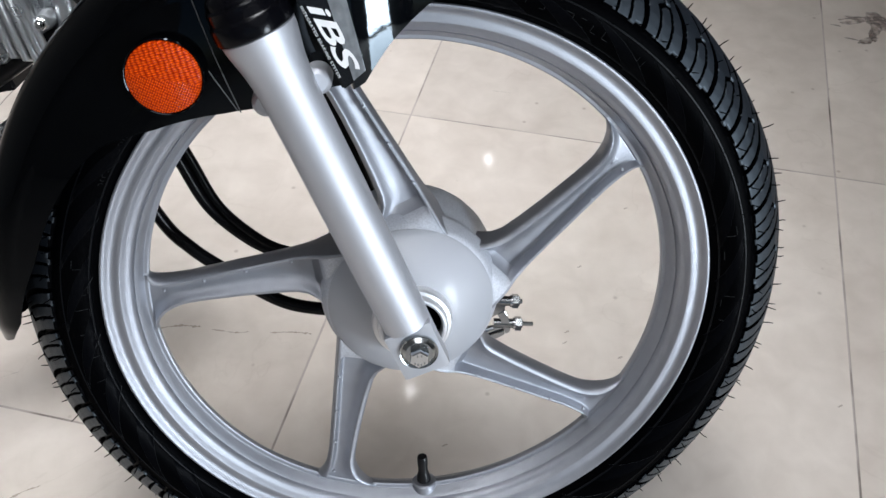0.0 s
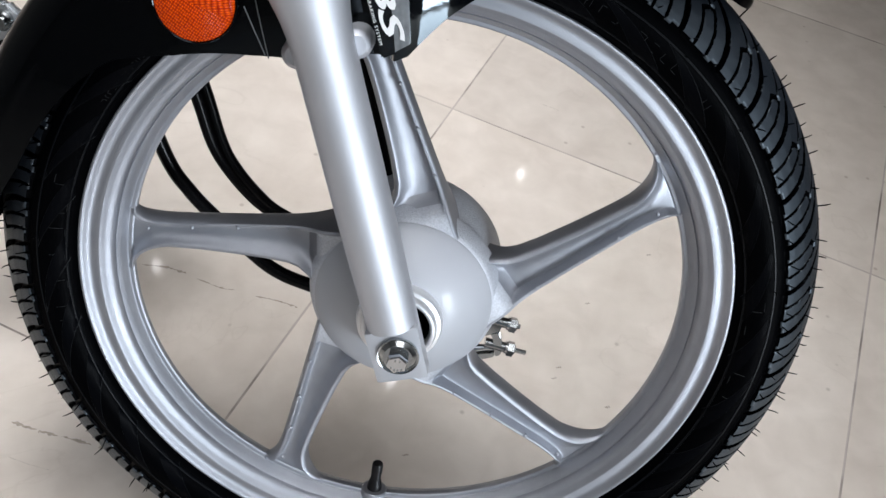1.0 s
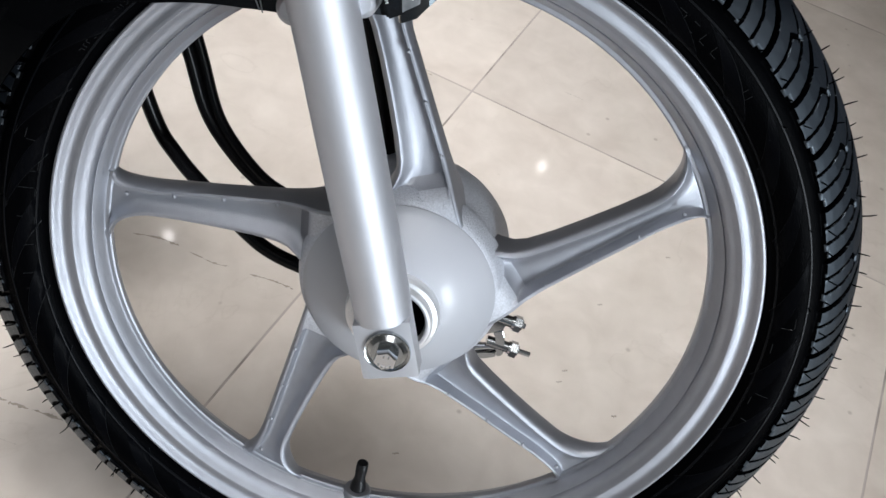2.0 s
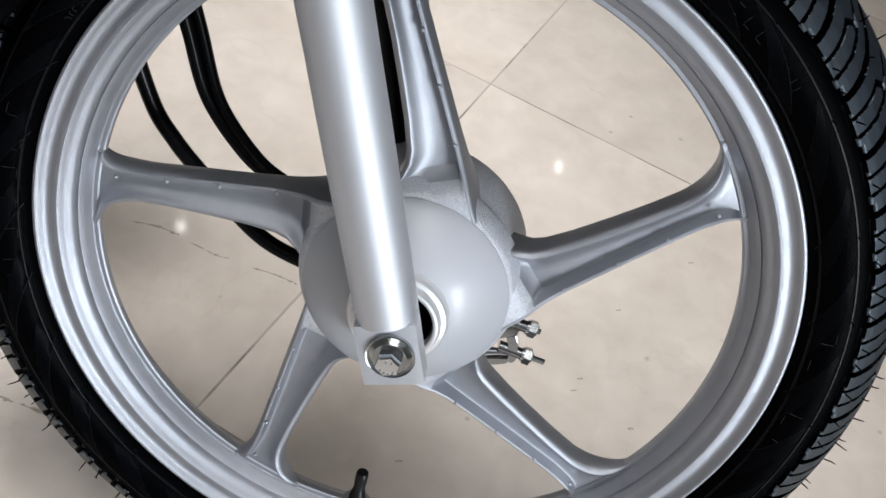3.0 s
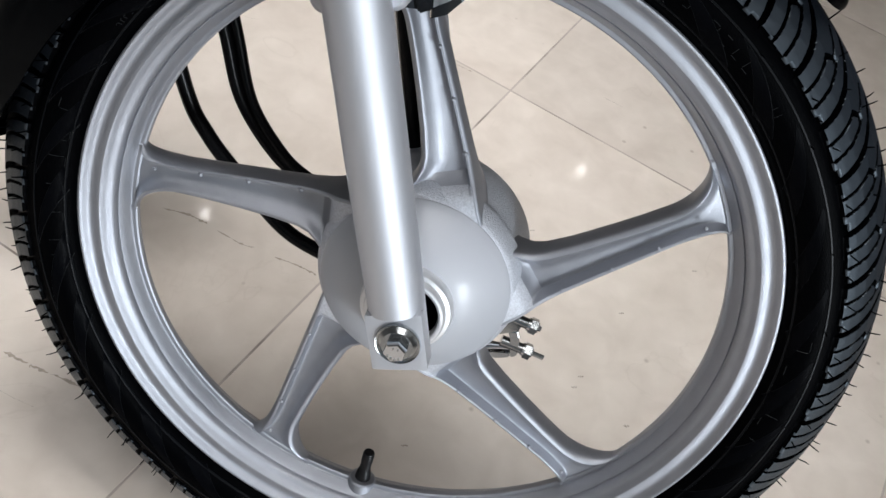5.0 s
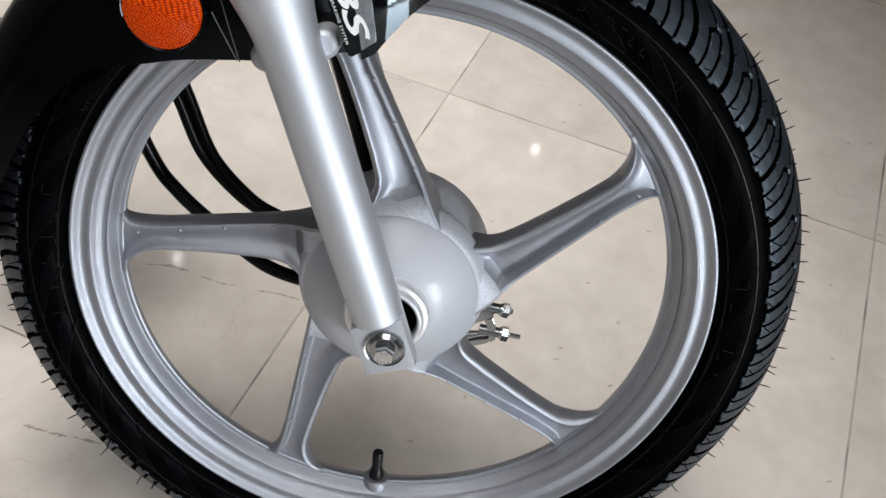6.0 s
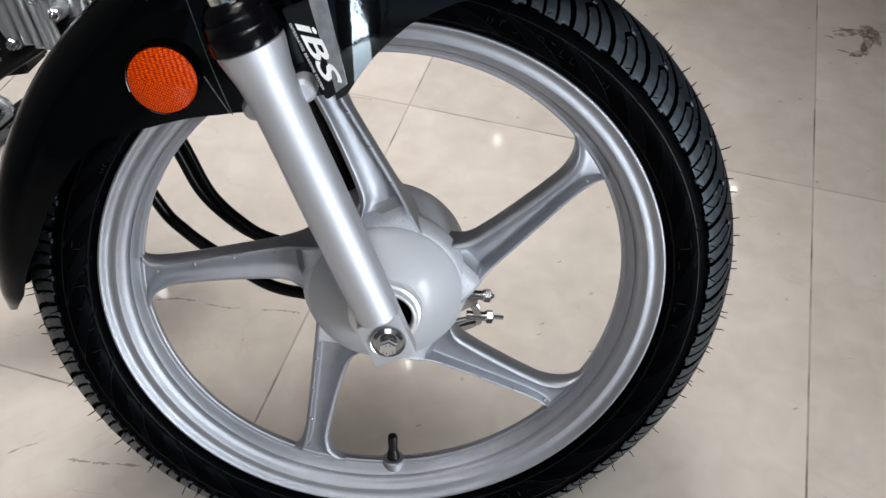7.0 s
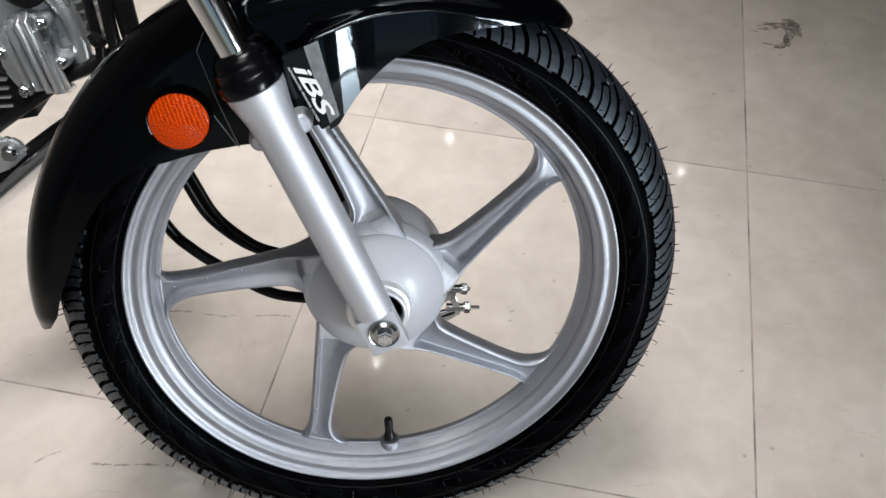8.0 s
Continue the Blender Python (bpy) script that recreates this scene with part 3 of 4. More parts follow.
def nib(bm, r, deg, y, tilt, length, thick=0.00052):
    """One moulding hair standing on the rubber; tilt: lean of its foot normal towards -y."""
    foot = polar(r, deg, y)
    way = (polar(1, deg, 0) * math.cos(tilt) - Vector((0, 1, 0)) * math.sin(tilt) + Vector((random.uniform(-0.25, 0.25) for _ in range(3)))).normalized()
    tube([foot - way * 0.001, foot + way * length * 0.6, foot + way * length + Vector((random.uniform(-1, 1) * 0.0006 for _ in range(3)))], [thick, thick * 0.9, thick * 0.5], 5, bm)


def tyre_nibs():
    rng = random.Random(7)
    bm = bmesh.new()
    for k in range(PITCHES):
        base = k * 360 / PITCHES
        for off, r, y, tilt in ((1.2, 0.2745, -0.0370, 1.15), (4.6, 0.2760, -0.0362, 1.10), (3.0, 0.2925, -0.0240, 0.72), (6.2, 0.2985, -0.0160, 0.45), (2.2, 0.3035, -0.0050, 0.12), (5.8, 0.3020, 0.0090, -0.25), (4.0, 0.2930, 0.0238, -0.72)):
            if rng.random() < 0.86:
                nib(bm, r, base + off + rng.uniform(-0.8, 0.8), y, tilt, rng.uniform(0.0050, 0.0088))
    for k in range(26):
        nib(bm, 0.2655, k * 360 / 26 + rng.uniform(-2, 2), -0.0382, 1.5, rng.uniform(0.002, 0.004), 0.0005)
    return bm


part("moulding_hairs", tyre_nibs(), RUBBER, tyre, "fine rubber moulding hairs standing on the tread")["kind"] = "stuff"


def on_side(r, deg, lift=0.0003):
    return polar(r, deg, side_y(r) - lift)


def sweep(base, drop, reach, bend, t):
    return (0.2640 - drop * t - 0.0185 * t ** bend, base - reach * t)


def sidewall_lines():
    """Leaf-shaped sweeps from the shoulder ring down to the rim, two fine lines each, some with a fan of hairlines."""
    bm = bmesh.new()
    for k in range(30):
        base = k * 12
        for drop, reach, bend in ((0.0, 15.0, 1.7), (0.002, 10.0, 1.2)):
            tube([on_side(*sweep(base, drop, reach, bend, t), 0.0001) for t in np.linspace(0, 1, 12)], 0.00022, 5, bm)
        if k % 6 in (0, 1):
            for j in range(9):
                tube([on_side(0.2640 - 0.0012 * j - 0.009 * t ** 1.6, base - 2.0 - 0.8 * j - 6.0 * t, 0.0001) for t in np.linspace(0, 1, 7)], 0.00016, 4, bm)
    return bm


part("sidewall_pattern", sidewall_lines(), EDGERUBBER, tyre, "swept raised lines on the side wall")["kind"] = "stuff"
for k in range(30):
    rows = [[on_side(*(np.array(sweep(k * 12, 0.0, 15.0, 1.7, t)) * (1 - q) + np.array(sweep(k * 12, 0.002, 10.0, 1.2, t)) * q), lift) for lift in (-0.0012, 0.0004) for q in ((0, 0.33, 0.66, 1) if lift < 0 else (1, 0.66, 0.33, 0))] for t in np.linspace(0.12, 0.97, 10)]
    part("sidewall_leaf", loft(rows), LEAFRUBBER, tyre, "", 60)


def sidewall_marks():
    """Rows of low plain bars where the moulded writing stands."""
    rng = random.Random(11)
    rows = [(74, 49, 0.2560, 0.0058, 2.3), (-86, -112, 0.2525, 0.0090, 4.4), (-58, -80, 0.2530, 0.0080, 4.0), (192, 166, 0.2520, 0.0105, 5.0), (14, -8, 0.2540, 0.0100, 5.0), (151, 141, 0.2490, 0.0026, 0.9), (129, 122, 0.2540, 0.0065, 3.0)]
    out = []
    for a0, a1, r, high, pitch in rows:
        bm = bmesh.new()
        for a in np.arange(a1, a0, pitch):
            w, h = pitch * rng.uniform(0.35, 0.62), high * 0.5
            corners = [(r - h, a), (r - h, a + w), (r + h, a + w), (r + h, a)]
            for k in rng.sample(range(4), 2):
                (r0, d0), (r1, d1) = corners[k], corners[(k + 1) % 4]
                tube([on_side(r0 + (r1 - r0) * t, d0 + (d1 - d0) * t, 0.0001) for t in (0.1, 0.5, 0.9)], 0.00024, 5, bm)
        out.append(bm)
    return out


for bm in sidewall_marks():
    part("sidewall_marking", bm, MARKRUBBER, tyre, "raised row of moulded bars")["kind"] = "stuff"

# far fork leg, near fork leg
FORK_WAY = Vector((-0.356, 0, 0.9345)).normalized()
FORK_N = Vector((FORK_WAY.z, 0, -FORK_WAY.x))


def fork_leg(side):
    y = -0.079 * side
    bm = bmesh.new()
    prof = [(0.0185, 0.0180), (0.030, 0.0183), (0.080, 0.0188), (0.140, 0.0190), (0.170, 0.0189), (0.190, 0.0189), (0.205, 0.0190), (0.215, 0.0193), (0.223, 0.0199), (0.231, 0.0208), (0.238, 0.0221), (0.244, 0.0234), (0.2495, 0.0245), (0.2550, 0.0250), (0.2565, 0.0238)]
    tube([Vector((0.0018, y, 0.0)) + FORK_WAY * s for s, r in prof], [r for s, r in prof], 48, bm)
    leg = bike_part("fork_leg", bm, FORKSILVER, "satin silver painted front fork leg", 35)
    # axle lug: the foot of the leg, milled flat in front
    rings = []
    for v, r in ((-0.0208, 0.0172), (-0.0200, 0.0178), (0.0, 0.0179), (0.0186, 0.0180), (0.0192, 0.0176)):
        ring = []
        for k in range(48):
            u, d = r * math.cos(2 * math.pi * k / 48), r * math.sin(2 * math.pi * k / 48)
            u = math.copysign(min(abs(u), r) if d > -0.004 else r * min(1.0, abs(u) / r * 1.45), u)
            ring.append(Vector((0.0018, y, 0)) + FORK_WAY * v + FORK_N * u + Vector((0, side * max(d, -0.0128), 0)))
        rings.append(ring)
    part("axle_lug", loft(rings), FORKSILVER, leg, "flat silver lug at the foot of the fork leg", 30)
    # seam line on the rear of the leg
    seam = bmesh.new()
    tube([Vector((0.0018, y - side * 0.009, 0)) + FORK_WAY * s - FORK_N * (math.sqrt(r * r - 0.009 ** 2) + 0.0001) for s, r in prof[1:7]], 0.0003, 6, seam)
    part("casting_seam", seam, FORKSILVER, leg)
    # bosses for the mudguard
    for s, n in ((0.2085, -0.0180), (0.2085, 0.0192)):
        c = Vector((0.001, y + side * 0.010, 0)) + FORK_WAY * s + FORK_N * n
        boss = bmesh.new()
        tube([c + Vector((0, side * 0.014, 0)), c - Vector((0, side * 0.002, 0)), c - Vector((0, side * 0.0045, 0)), c - Vector((0, side * 0.0065, 0))], [0.0098, 0.0094, 0.0086, 0.0062], 24, boss)
        part("mudguard_boss", boss, FORKSILVER, leg)
    seal = bmesh.new()
    sp = [(0.2555, 0.0252), (0.2563, 0.0262), (0.2575, 0.0265), (0.2669, 0.0262), (0.2680, 0.0256), (0.2686, 0.0247), (0.2692, 0.0244), (0.2763, 0.0241), (0.2777, 0.0232), (0.2782, 0.0222), (0.2817, 0.0216), (0.2841, 0.0200), (0.2872, 0.0165), (0.2880, 0.0140)]
    tube([Vector((0.0010, y, 0.0)) + FORK_WAY * s for s, r in sp], [r for s, r in sp], 48, seal)
    part("dust_seal", seal, SEALBLACK, leg, "black rubber fork dust seal", 30)
    st = bmesh.new()
    tube([Vector((0.0010, y, 0.0)) + FORK_WAY * s for s in (0.27, 0.40, 0.55)], 0.0138, 40, st)
    part("stanchion", st, CHROME, leg, "chrome fork tube")
    return leg


near_leg = fork_leg(1)
far_leg = fork_leg(-1)

# axle bolt: washer flange, hexagon head with rounded crown
def axle_bolt():
    c = (0.0030, -0.0922, 0.0)
    bm = lathe([(0.0, 0.001), (0.0142, 0.001), (0.0147, -0.0002), (0.0143, -0.0016), (0.0136, -0.0012), (0.0128, -0.0010), (0.0118, -0.0018), (0.0100, -0.0036), (0.0, -0.0040)], 48, None, c)
    bolt = bike_part("axle_bolt", bm, ZINC, "chrome flanged axle bolt", 30)
    head = bmesh.new()
    rings = []
    for y, k in ((-0.0020, 1.0), (-0.0092, 1.0), (-0.0106, 0.93), (-0.0112, 0.80)):
        rings.append([Vector((c[0] + 0.0076 * k * math.cos(radians(60 * i + 24)), c[1] + y, c[2] + 0.0076 * k * math.sin(radians(60 * i + 24)))) for i in range(6)])
    loft(rings, head)
    part("bolt_head", head, CHROME, bolt, "", 20)
    marks = bmesh.new()
    for dx, dz, w in ((-0.0035, -0.003, 0.0012), (-0.0012, -0.0042, 0.0014), (0.0012, -0.0044, 0.0012), (0.0036, -0.003, 0.001), (-0.0014, 0.0032, 0.001), (0.0016, 0.0034, 0.001)):
        box(marks, (c[0] + dx - w / 2, c[1] - 0.0116, c[2] + dz - 0.0008), (c[0] + dx + w / 2, c[1] - 0.0108, c[2] + dz + 0.0008))
    part("head_marking", marks, ZINC, bolt)


axle_bolt()

# front mudguard: a shell round the tyre, crown radius and skirt edge by angle
SKIRT = [(54.0, 0.3135), (54.6, 0.3105), (56, 0.3085), (60.9, 0.3050), (64.8, 0.2965), (71.5, 0.283), (78.7, 0.2685), (85.4, 0.250), (91.6, 0.2255), (96.8, 0.203), (101, 0.197), (108, 0.199), (119.4, 0.206),
         (124, 0.214), (135, 0.238), (142.4, 0.259), (148, 0.266), (154, 0.271), (160, 0.275), (166, 0.279), (172, 0.288), (178, 0.297), (181.5, 0.309), (182.5, 0.318)]
CROWN = [(54.0, 0.3155), (54.6, 0.3185), (56, 0.3215), (59, 0.3240), (66, 0.325), (90, 0.327), (150, 0.325), (182.5, 0.327)]
WIDE = [(54.0, 0.012), (54.6, 0.021), (56, 0.030), (59, 0.038), (66, 0.046), (75, 0.053), (90, 0.057), (120, 0.057), (150, 0.055), (172, 0.050), (180, 0.042), (182.5, 0.030)]
POD = [(54.5, 0.0), (60, 0.0015), (66, 0.004), (72, 0.006), (80, 0.008), (88, 0.0100), (91, 0.0120), (93, 0.0152), (95, 0.0187), (97, 0.0211), (99, 0.0220), (104, 0.0220), (183, 0.0220)]
CREASE = [(54.0, 0.3150), (56, 0.3165), (60, 0.3135), (64.5, 0.305), (71, 0.300), (78, 0.299), (85, 0.2945), (89.3, 0.2917), (93.7, 0.2875), (98.5, 0.2835), (104, 0.280), (114, 0.305), (183, 0.305)]
POD_END, POD_ROUND, POD_WALL = 100.8, 0.014, 0.0075   # where the pod ends, its corner radius and the width of its sloping wall


def guard_mesh(thick):
    rows = []
    angles = np.unique(np.r_[np.r_[54.0, 54.15, 54.35, 54.6], np.linspace(55, 60, 12), np.linspace(60, 94, 50), np.linspace(94, 101, 44), np.linspace(101, 124, 36), np.linspace(124, 176, 44), np.linspace(176, 182.5, 14)])
    for a in angles:
        low = float(np.interp(a, *zip(*SKIRT)))
        reach = min(1.8, a - 54.0)     # the tables are rounded off over a few degrees
        crown, wide, crease = (float(np.mean(np.interp(a + reach * np.linspace(-1, 1, 13), *zip(*tab)))) for tab in (CROWN, WIDE, CREASE))
        pod = float(np.mean(np.interp(a + 0.35 * reach * np.linspace(-1, 1, 13), *zip(*POD))))
        wide -= thick
        crown -= thick
        low_in = min(low, crown - 0.0005)

        def bow(r):
            """Half width of the plain shell at radius r."""
            if r > crown - 0.034:
                e = math.acos(max(-1.0, 1 - ((crown - r) / 0.034) ** (1 / 1.15)))
                return wide * math.sin(e) ** 0.9
            return wide + 0.003 * math.sin((crown - 0.034 - r) / 0.08 * 3.0)

        crease = min(max(crease, low_in), crown - 0.001)
        ease = [k / 16 for k in range(17)]
        radii = [crown - (crown - crease) * (1 - math.cos(radians(90 * k))) for k in ease]
        step = max(crease - 0.0075, low_in)
        radii += [crease + (step - crease) * k / 8 for k in range(1, 9)]
        radii += [step + (low_in - step) * k / 30 for k in range(1, 31)]
        shaped = []
        for r in radii:
            below, ahead = crease - r, radians(POD_END - a) * r
            inside = POD_ROUND - math.hypot(max(POD_ROUND - below, 0.0), max(POD_ROUND - ahead, 0.0)) if min(below, ahead) < POD_ROUND else POD_ROUND
            e = min(1.0, max(0.0, (inside + 0.001) / POD_WALL))
            shaped.append((r, bow(r) + pod * e * e * (3 - 2 * e)))
        rows.append([polar(r, a, -y) for r, y in reversed(shaped)] + [polar(r, a, y) for r, y in shaped[1:]])
    return rows


def mudguard():
    outer, inner = guard_mesh(0.0), guard_mesh(0.0028)
    bm = bmesh.new()
    vo, vi = [[[bm.verts.new(p) for p in row] for row in rows] for rows in (outer, inner)]
    n, m = len(vo), len(vo[0])
    for i in range(n - 1):
        for j in range(m - 1):
            bm.faces.new((vo[i][j], vo[i][j + 1], vo[i + 1][j + 1], vo[i + 1][j]))
            bm.faces.new((vi[i][j], vi[i + 1][j], vi[i + 1][j + 1], vi[i][j + 1]))
        for j in (0, m - 1):
            bm.faces.new((vo[i][j], vo[i + 1][j], vi[i + 1][j], vi[i][j]))
    for i in (0, n - 1):
        for j in range(m - 1):
            bm.faces.new((vo[i][j], vo[i][j + 1], vi[i][j + 1], vi[i][j]))
    bmesh.ops.remove_doubles(bm, verts=bm.verts, dist=1e-5)
    bm = mudguard_clean(bm)
    for f in bm.faces:                                   # the raised pod still wears its clear protective film
        c = f.calc_center_median()
        a = math.degrees(math.atan2(c.z, c.x))
        if c.y < 0 and 58 < a < 100 and math.hypot(c.x, c.z) < float(np.interp(a, *zip(*CREASE))) - 0.004:
            f.material_index = 1
    shell = bike_part("mudguard", bm, GLOSSBLACK, "glossy black plastic front mudguard with filmed front pod", 40)
    shell.data.materials.append(FILMBLACK)
    return shell


def mudguard_clean(bm):
    bmesh.ops.dissolve_degenerate(bm, dist=1e-5, edges=bm.edges)
    return bm


guard = mudguard()

# moulded panel edges on the flank, beside the fork; grey paints in their highlight
for pts in ([(-0.1255, 0.2770), (-0.1331, 0.2619), (-0.1218, 0.2199), (-0.1092, 0.1775)], [(-0.1262, 0.2078), (-0.1109, 0.1785)]):
    line = [Vector((pts[i][0] + (pts[i + 1][0] - pts[i][0]) * q / 6, 0, pts[i][1] + (pts[i + 1][1] - pts[i][1]) * q / 6)) for i in range(len(pts) - 1) for q in range(6)] + [Vector((pts[-1][0], 0, pts[-1][1]))]
    bm = bmesh.new()
    for p in line:
        r = p.length
        over = float(np.interp(math.degrees(math.atan2(p.z, p.x)), *zip(*CROWN))) - 0.034 - r
        p.y = -float(np.interp(math.degrees(math.atan2(p.z, p.x)), *zip(*WIDE))) - (0.003 * math.sin(over / 0.08 * 3.0) if over > 0 else 0.0)
    tube(line, 0.00042, 8, bm)
    part("panel_edge", bm, EDGEGLINT, guard, "", 60)

# reflector on the mudguard
REFL = Vector((-0.1536, -0.066, 0.2078))
part("reflector", lathe([(0.0, -0.0072), (0.010, -0.0070), (0.019, -0.0060), (0.0236, -0.0044), (0.0243, -0.0030), (0.0243, 0.006), (0.0, 0.006)], 64, None, REFL), AMBER, guard, "round amber reflector", 30)
part("reflector_rim", lathe([(0.0240, -0.0030), (0.0250, -0.0036), (0.0258, -0.0028), (0.0258, 0.006), (0.0240, 0.006)], 64, None, REFL, True), GLOSSBLACK, guard)

# badge panel ahead of the fork leg
def badge_panel():
    """Black sticker on the pod's edge: crinkled clear film over its front half, white lettering along it."""
    top_l, top_r, low_r, low_l = (-0.0660, 0.2620), (-0.0362, 0.2735), (-0.0236, 0.2130), (-0.0388, 0.1982)
    bm = prism([top_l, (-0.0480, 0.2690), (-0.0440, 0.2640), (-0.0300, 0.2040), low_l], -0.0815, -0.0775, None, 0.0012)
    panel = part("badge_panel", bm, DARKFILM, guard, "black film covered sticker with white lettering", 30)
    film = bmesh.new()
    rows = []
    for k in range(25):
        t = k / 24
        left = Vector((-0.0474, 0, 0.2688)).lerp(Vector((-0.0316, 0, 0.2045)), t)
        right = Vector((top_r[0], 0, top_r[1])).lerp(Vector((low_r[0], 0, low_r[1] - 0.002)), t)
        rows.append([left.lerp(right, q / 8) + Vector((0, -0.0823 - 0.0002 * math.sin(7 * t + 2.1 * q) - 0.0002 * math.sin(19 * t - 0.9 * q), 0)) for q in range(9)])
    front = [[film.verts.new(p) for p in row] for row in rows]
    back = [[film.verts.new(p + Vector((0, 0.0030, 0))) for p in row] for row in rows]
    for a, b, flip in [(front[i], front[i + 1], 1) for i in range(24)] + [(back[i], back[i + 1], -1) for i in range(24)]:
        for q in range(8):
            film.faces.new((a[q], a[q + 1], b[q + 1], b[q])[::flip])
    for q in range(8):
        film.faces.new((front[0][q], front[0][q + 1], back[0][q + 1], back[0][q])), film.faces.new((front[24][q], front[24][q + 1], back[24][q + 1], back[24][q]))
    for i in range(24):
        film.faces.new((front[i][0], front[i + 1][0], back[i + 1][0], back[i][0])), film.faces.new((front[i][8], front[i + 1][8], back[i + 1][8], back[i][8]))
    part("badge_film", film, GREYFILM, panel, "crinkled grey protective film", 60)
    along = math.degrees(math.atan2(low_l[1] - 0.2585, low_l[0] + 0.0655))
    turn = Matrix.Rotation(radians(-along), 4, "Y")
    part("badge_letters", lettering("iBS", 0.0225, 0.0003, Matrix.Translation((-0.0440, -0.0833, 0.2362)) @ turn @ Matrix.Diagonal((1.62, 1, 0.72, 1)), 0.32, 0.0004), WHITEPRINT, panel, "white letters")
    small = lettering("INTEGRATED BRAKING SYSTEM", 0.0036, 0.0002, Matrix.Translation((-0.0506, -0.0820, 0.2300)) @ turn @ Matrix.Diagonal((0.80, 1, 0.68, 1)), 0.0, 0.0, 1.28)
    part("badge_letters", small, WHITEPRINT, panel, "small white letters")


badge_panel()

# cables to the front brake, behind the wheel
def cable(ctrl, r=0.0036):
    return bike_part("cable", tube(smooth_line(ctrl, 10), r, 12), CABLE, "black sheathed brake cable")


cable([(-0.188, 0.050, 0.182), (-0.196, 0.057, 0.140), (-0.180, 0.060, 0.091), (-0.163, 0.060, 0.052), (-0.133, 0.060, 0.020), (-0.106, 0.060, 0.005), (-0.085, 0.062, -0.004), (-0.060, 0.066, -0.020)], 0.0050)
cable([(-0.180, 0.054, 0.182), (-0.187, 0.060, 0.140), (-0.172, 0.062, 0.093), (-0.154, 0.060, 0.052), (-0.124, 0.060, 0.020), (-0.100, 0.062, 0.006), (-0.075, 0.064, -0.004), (-0.050, 0.066, -0.016)], 0.0040)
cable([(-0.252, 0.062, 0.160), (-0.232, 0.068, 0.098), (-0.206, 0.070, 0.036), (-0.187, 0.070, 0.011), (-0.164, 0.070, -0.010), (-0.118, 0.070, -0.046), (-0.082, 0.070, -0.058), (-0.050, 0.070, -0.060)], 0.0060)

# speedometer cable down the far side of the top spoke
sheath = cable([(-0.125, 0.058, 0.330), (-0.090, 0.054, 0.235), (-0.060, 0.050, 0.150), (-0.0425, 0.050, 0.100), (-0.0300, 0.050, 0.0625)], 0.0066)
tagged(sheath, "black speedometer cable ending in a dark ferrule")
part("ferrule", tube([(-0.0310, 0.050, 0.0655), (-0.0300, 0.050, 0.0625), (-0.0292, 0.050, 0.0600), (-0.0250, 0.050, 0.0470), (-0.0200, 0.050, 0.0320)], [0.0068, 0.0078, 0.0072, 0.0070, 0.0066], 16), SATINBLACK, sheath)

# brake lever with two adjusters
def brake_adjusters():
    """Two-armed cable bracket on the brake panel; each arm ends in a threaded barrel with a hexagon nut."""
    arm = bmesh.new()
    y0, y1 = 0.066, 0.073
    prism([(0.0560, -0.0700), (0.0720, -0.0600), (0.0800, -0.0600), (0.0850, -0.0560), (0.0890, -0.0620), (0.0875, -0.0690), (0.0800, -0.0720), (0.0735, -0.0780), (0.0600, -0.0830)], y0, y1, arm, 0.0010)
    prism([(0.0800, -0.0720), (0.0875, -0.0690), (0.0905, -0.0760), (0.0935, -0.0840), (0.0930, -0.0930), (0.0885, -0.0955), (0.0870, -0.0870), (0.0840, -0.0790)], y0, y1, arm, 0.0010)
    prism([(0.0600, -0.0950), (0.0680, -0.0985), (0.0800, -0.0945), (0.0870, -0.0905), (0.0885, -0.0955), (0.0800, -0.1000), (0.0690, -0.1030), (0.0580, -0.1000)], y0, y1, arm, 0.0010)
    arm_ob = bike_part("brake_cable_bracket", arm, ZINC, "zinc plated bracket with two cable adjusters", 30)
    rod = bmesh.new()
    tube([(0.0600, 0.070, -0.0965), (0.0700, 0.070, -0.0925), (0.0780, 0.070, -0.0900), (0.0900, 0.070, -0.0870)], [0.0042, 0.0042, 0.0032, 0.0030], 14, rod)
    part("cable_end", rod, CHROME, arm_ob)
    for cx, cz, tip in ((0.0925, -0.0613, 0.0025), (0.0955, -0.0860, 0.0100)):
        for (x0, x1, r, n, m) in ((-0.018, -0.0002, 0.0046, 20, ZINC), (0.0, 0.0022, 0.0058, 20, CHROME), (0.0022, 0.0078, 0.0068, 6, ZINC), (0.0078, 0.0090, 0.0044, 16, ZINC), (0.0090, 0.0090 + tip, 0.0022, 12, ZINC)):
            b = bmesh.new()
            tube([(cx + x0, 0.070, cz - 0.10 * x0), (cx + x1, 0.070, cz - 0.10 * x1)], r, n, b)
            part("adjuster", b, m, arm_ob, "", 25)


brake_adjusters()

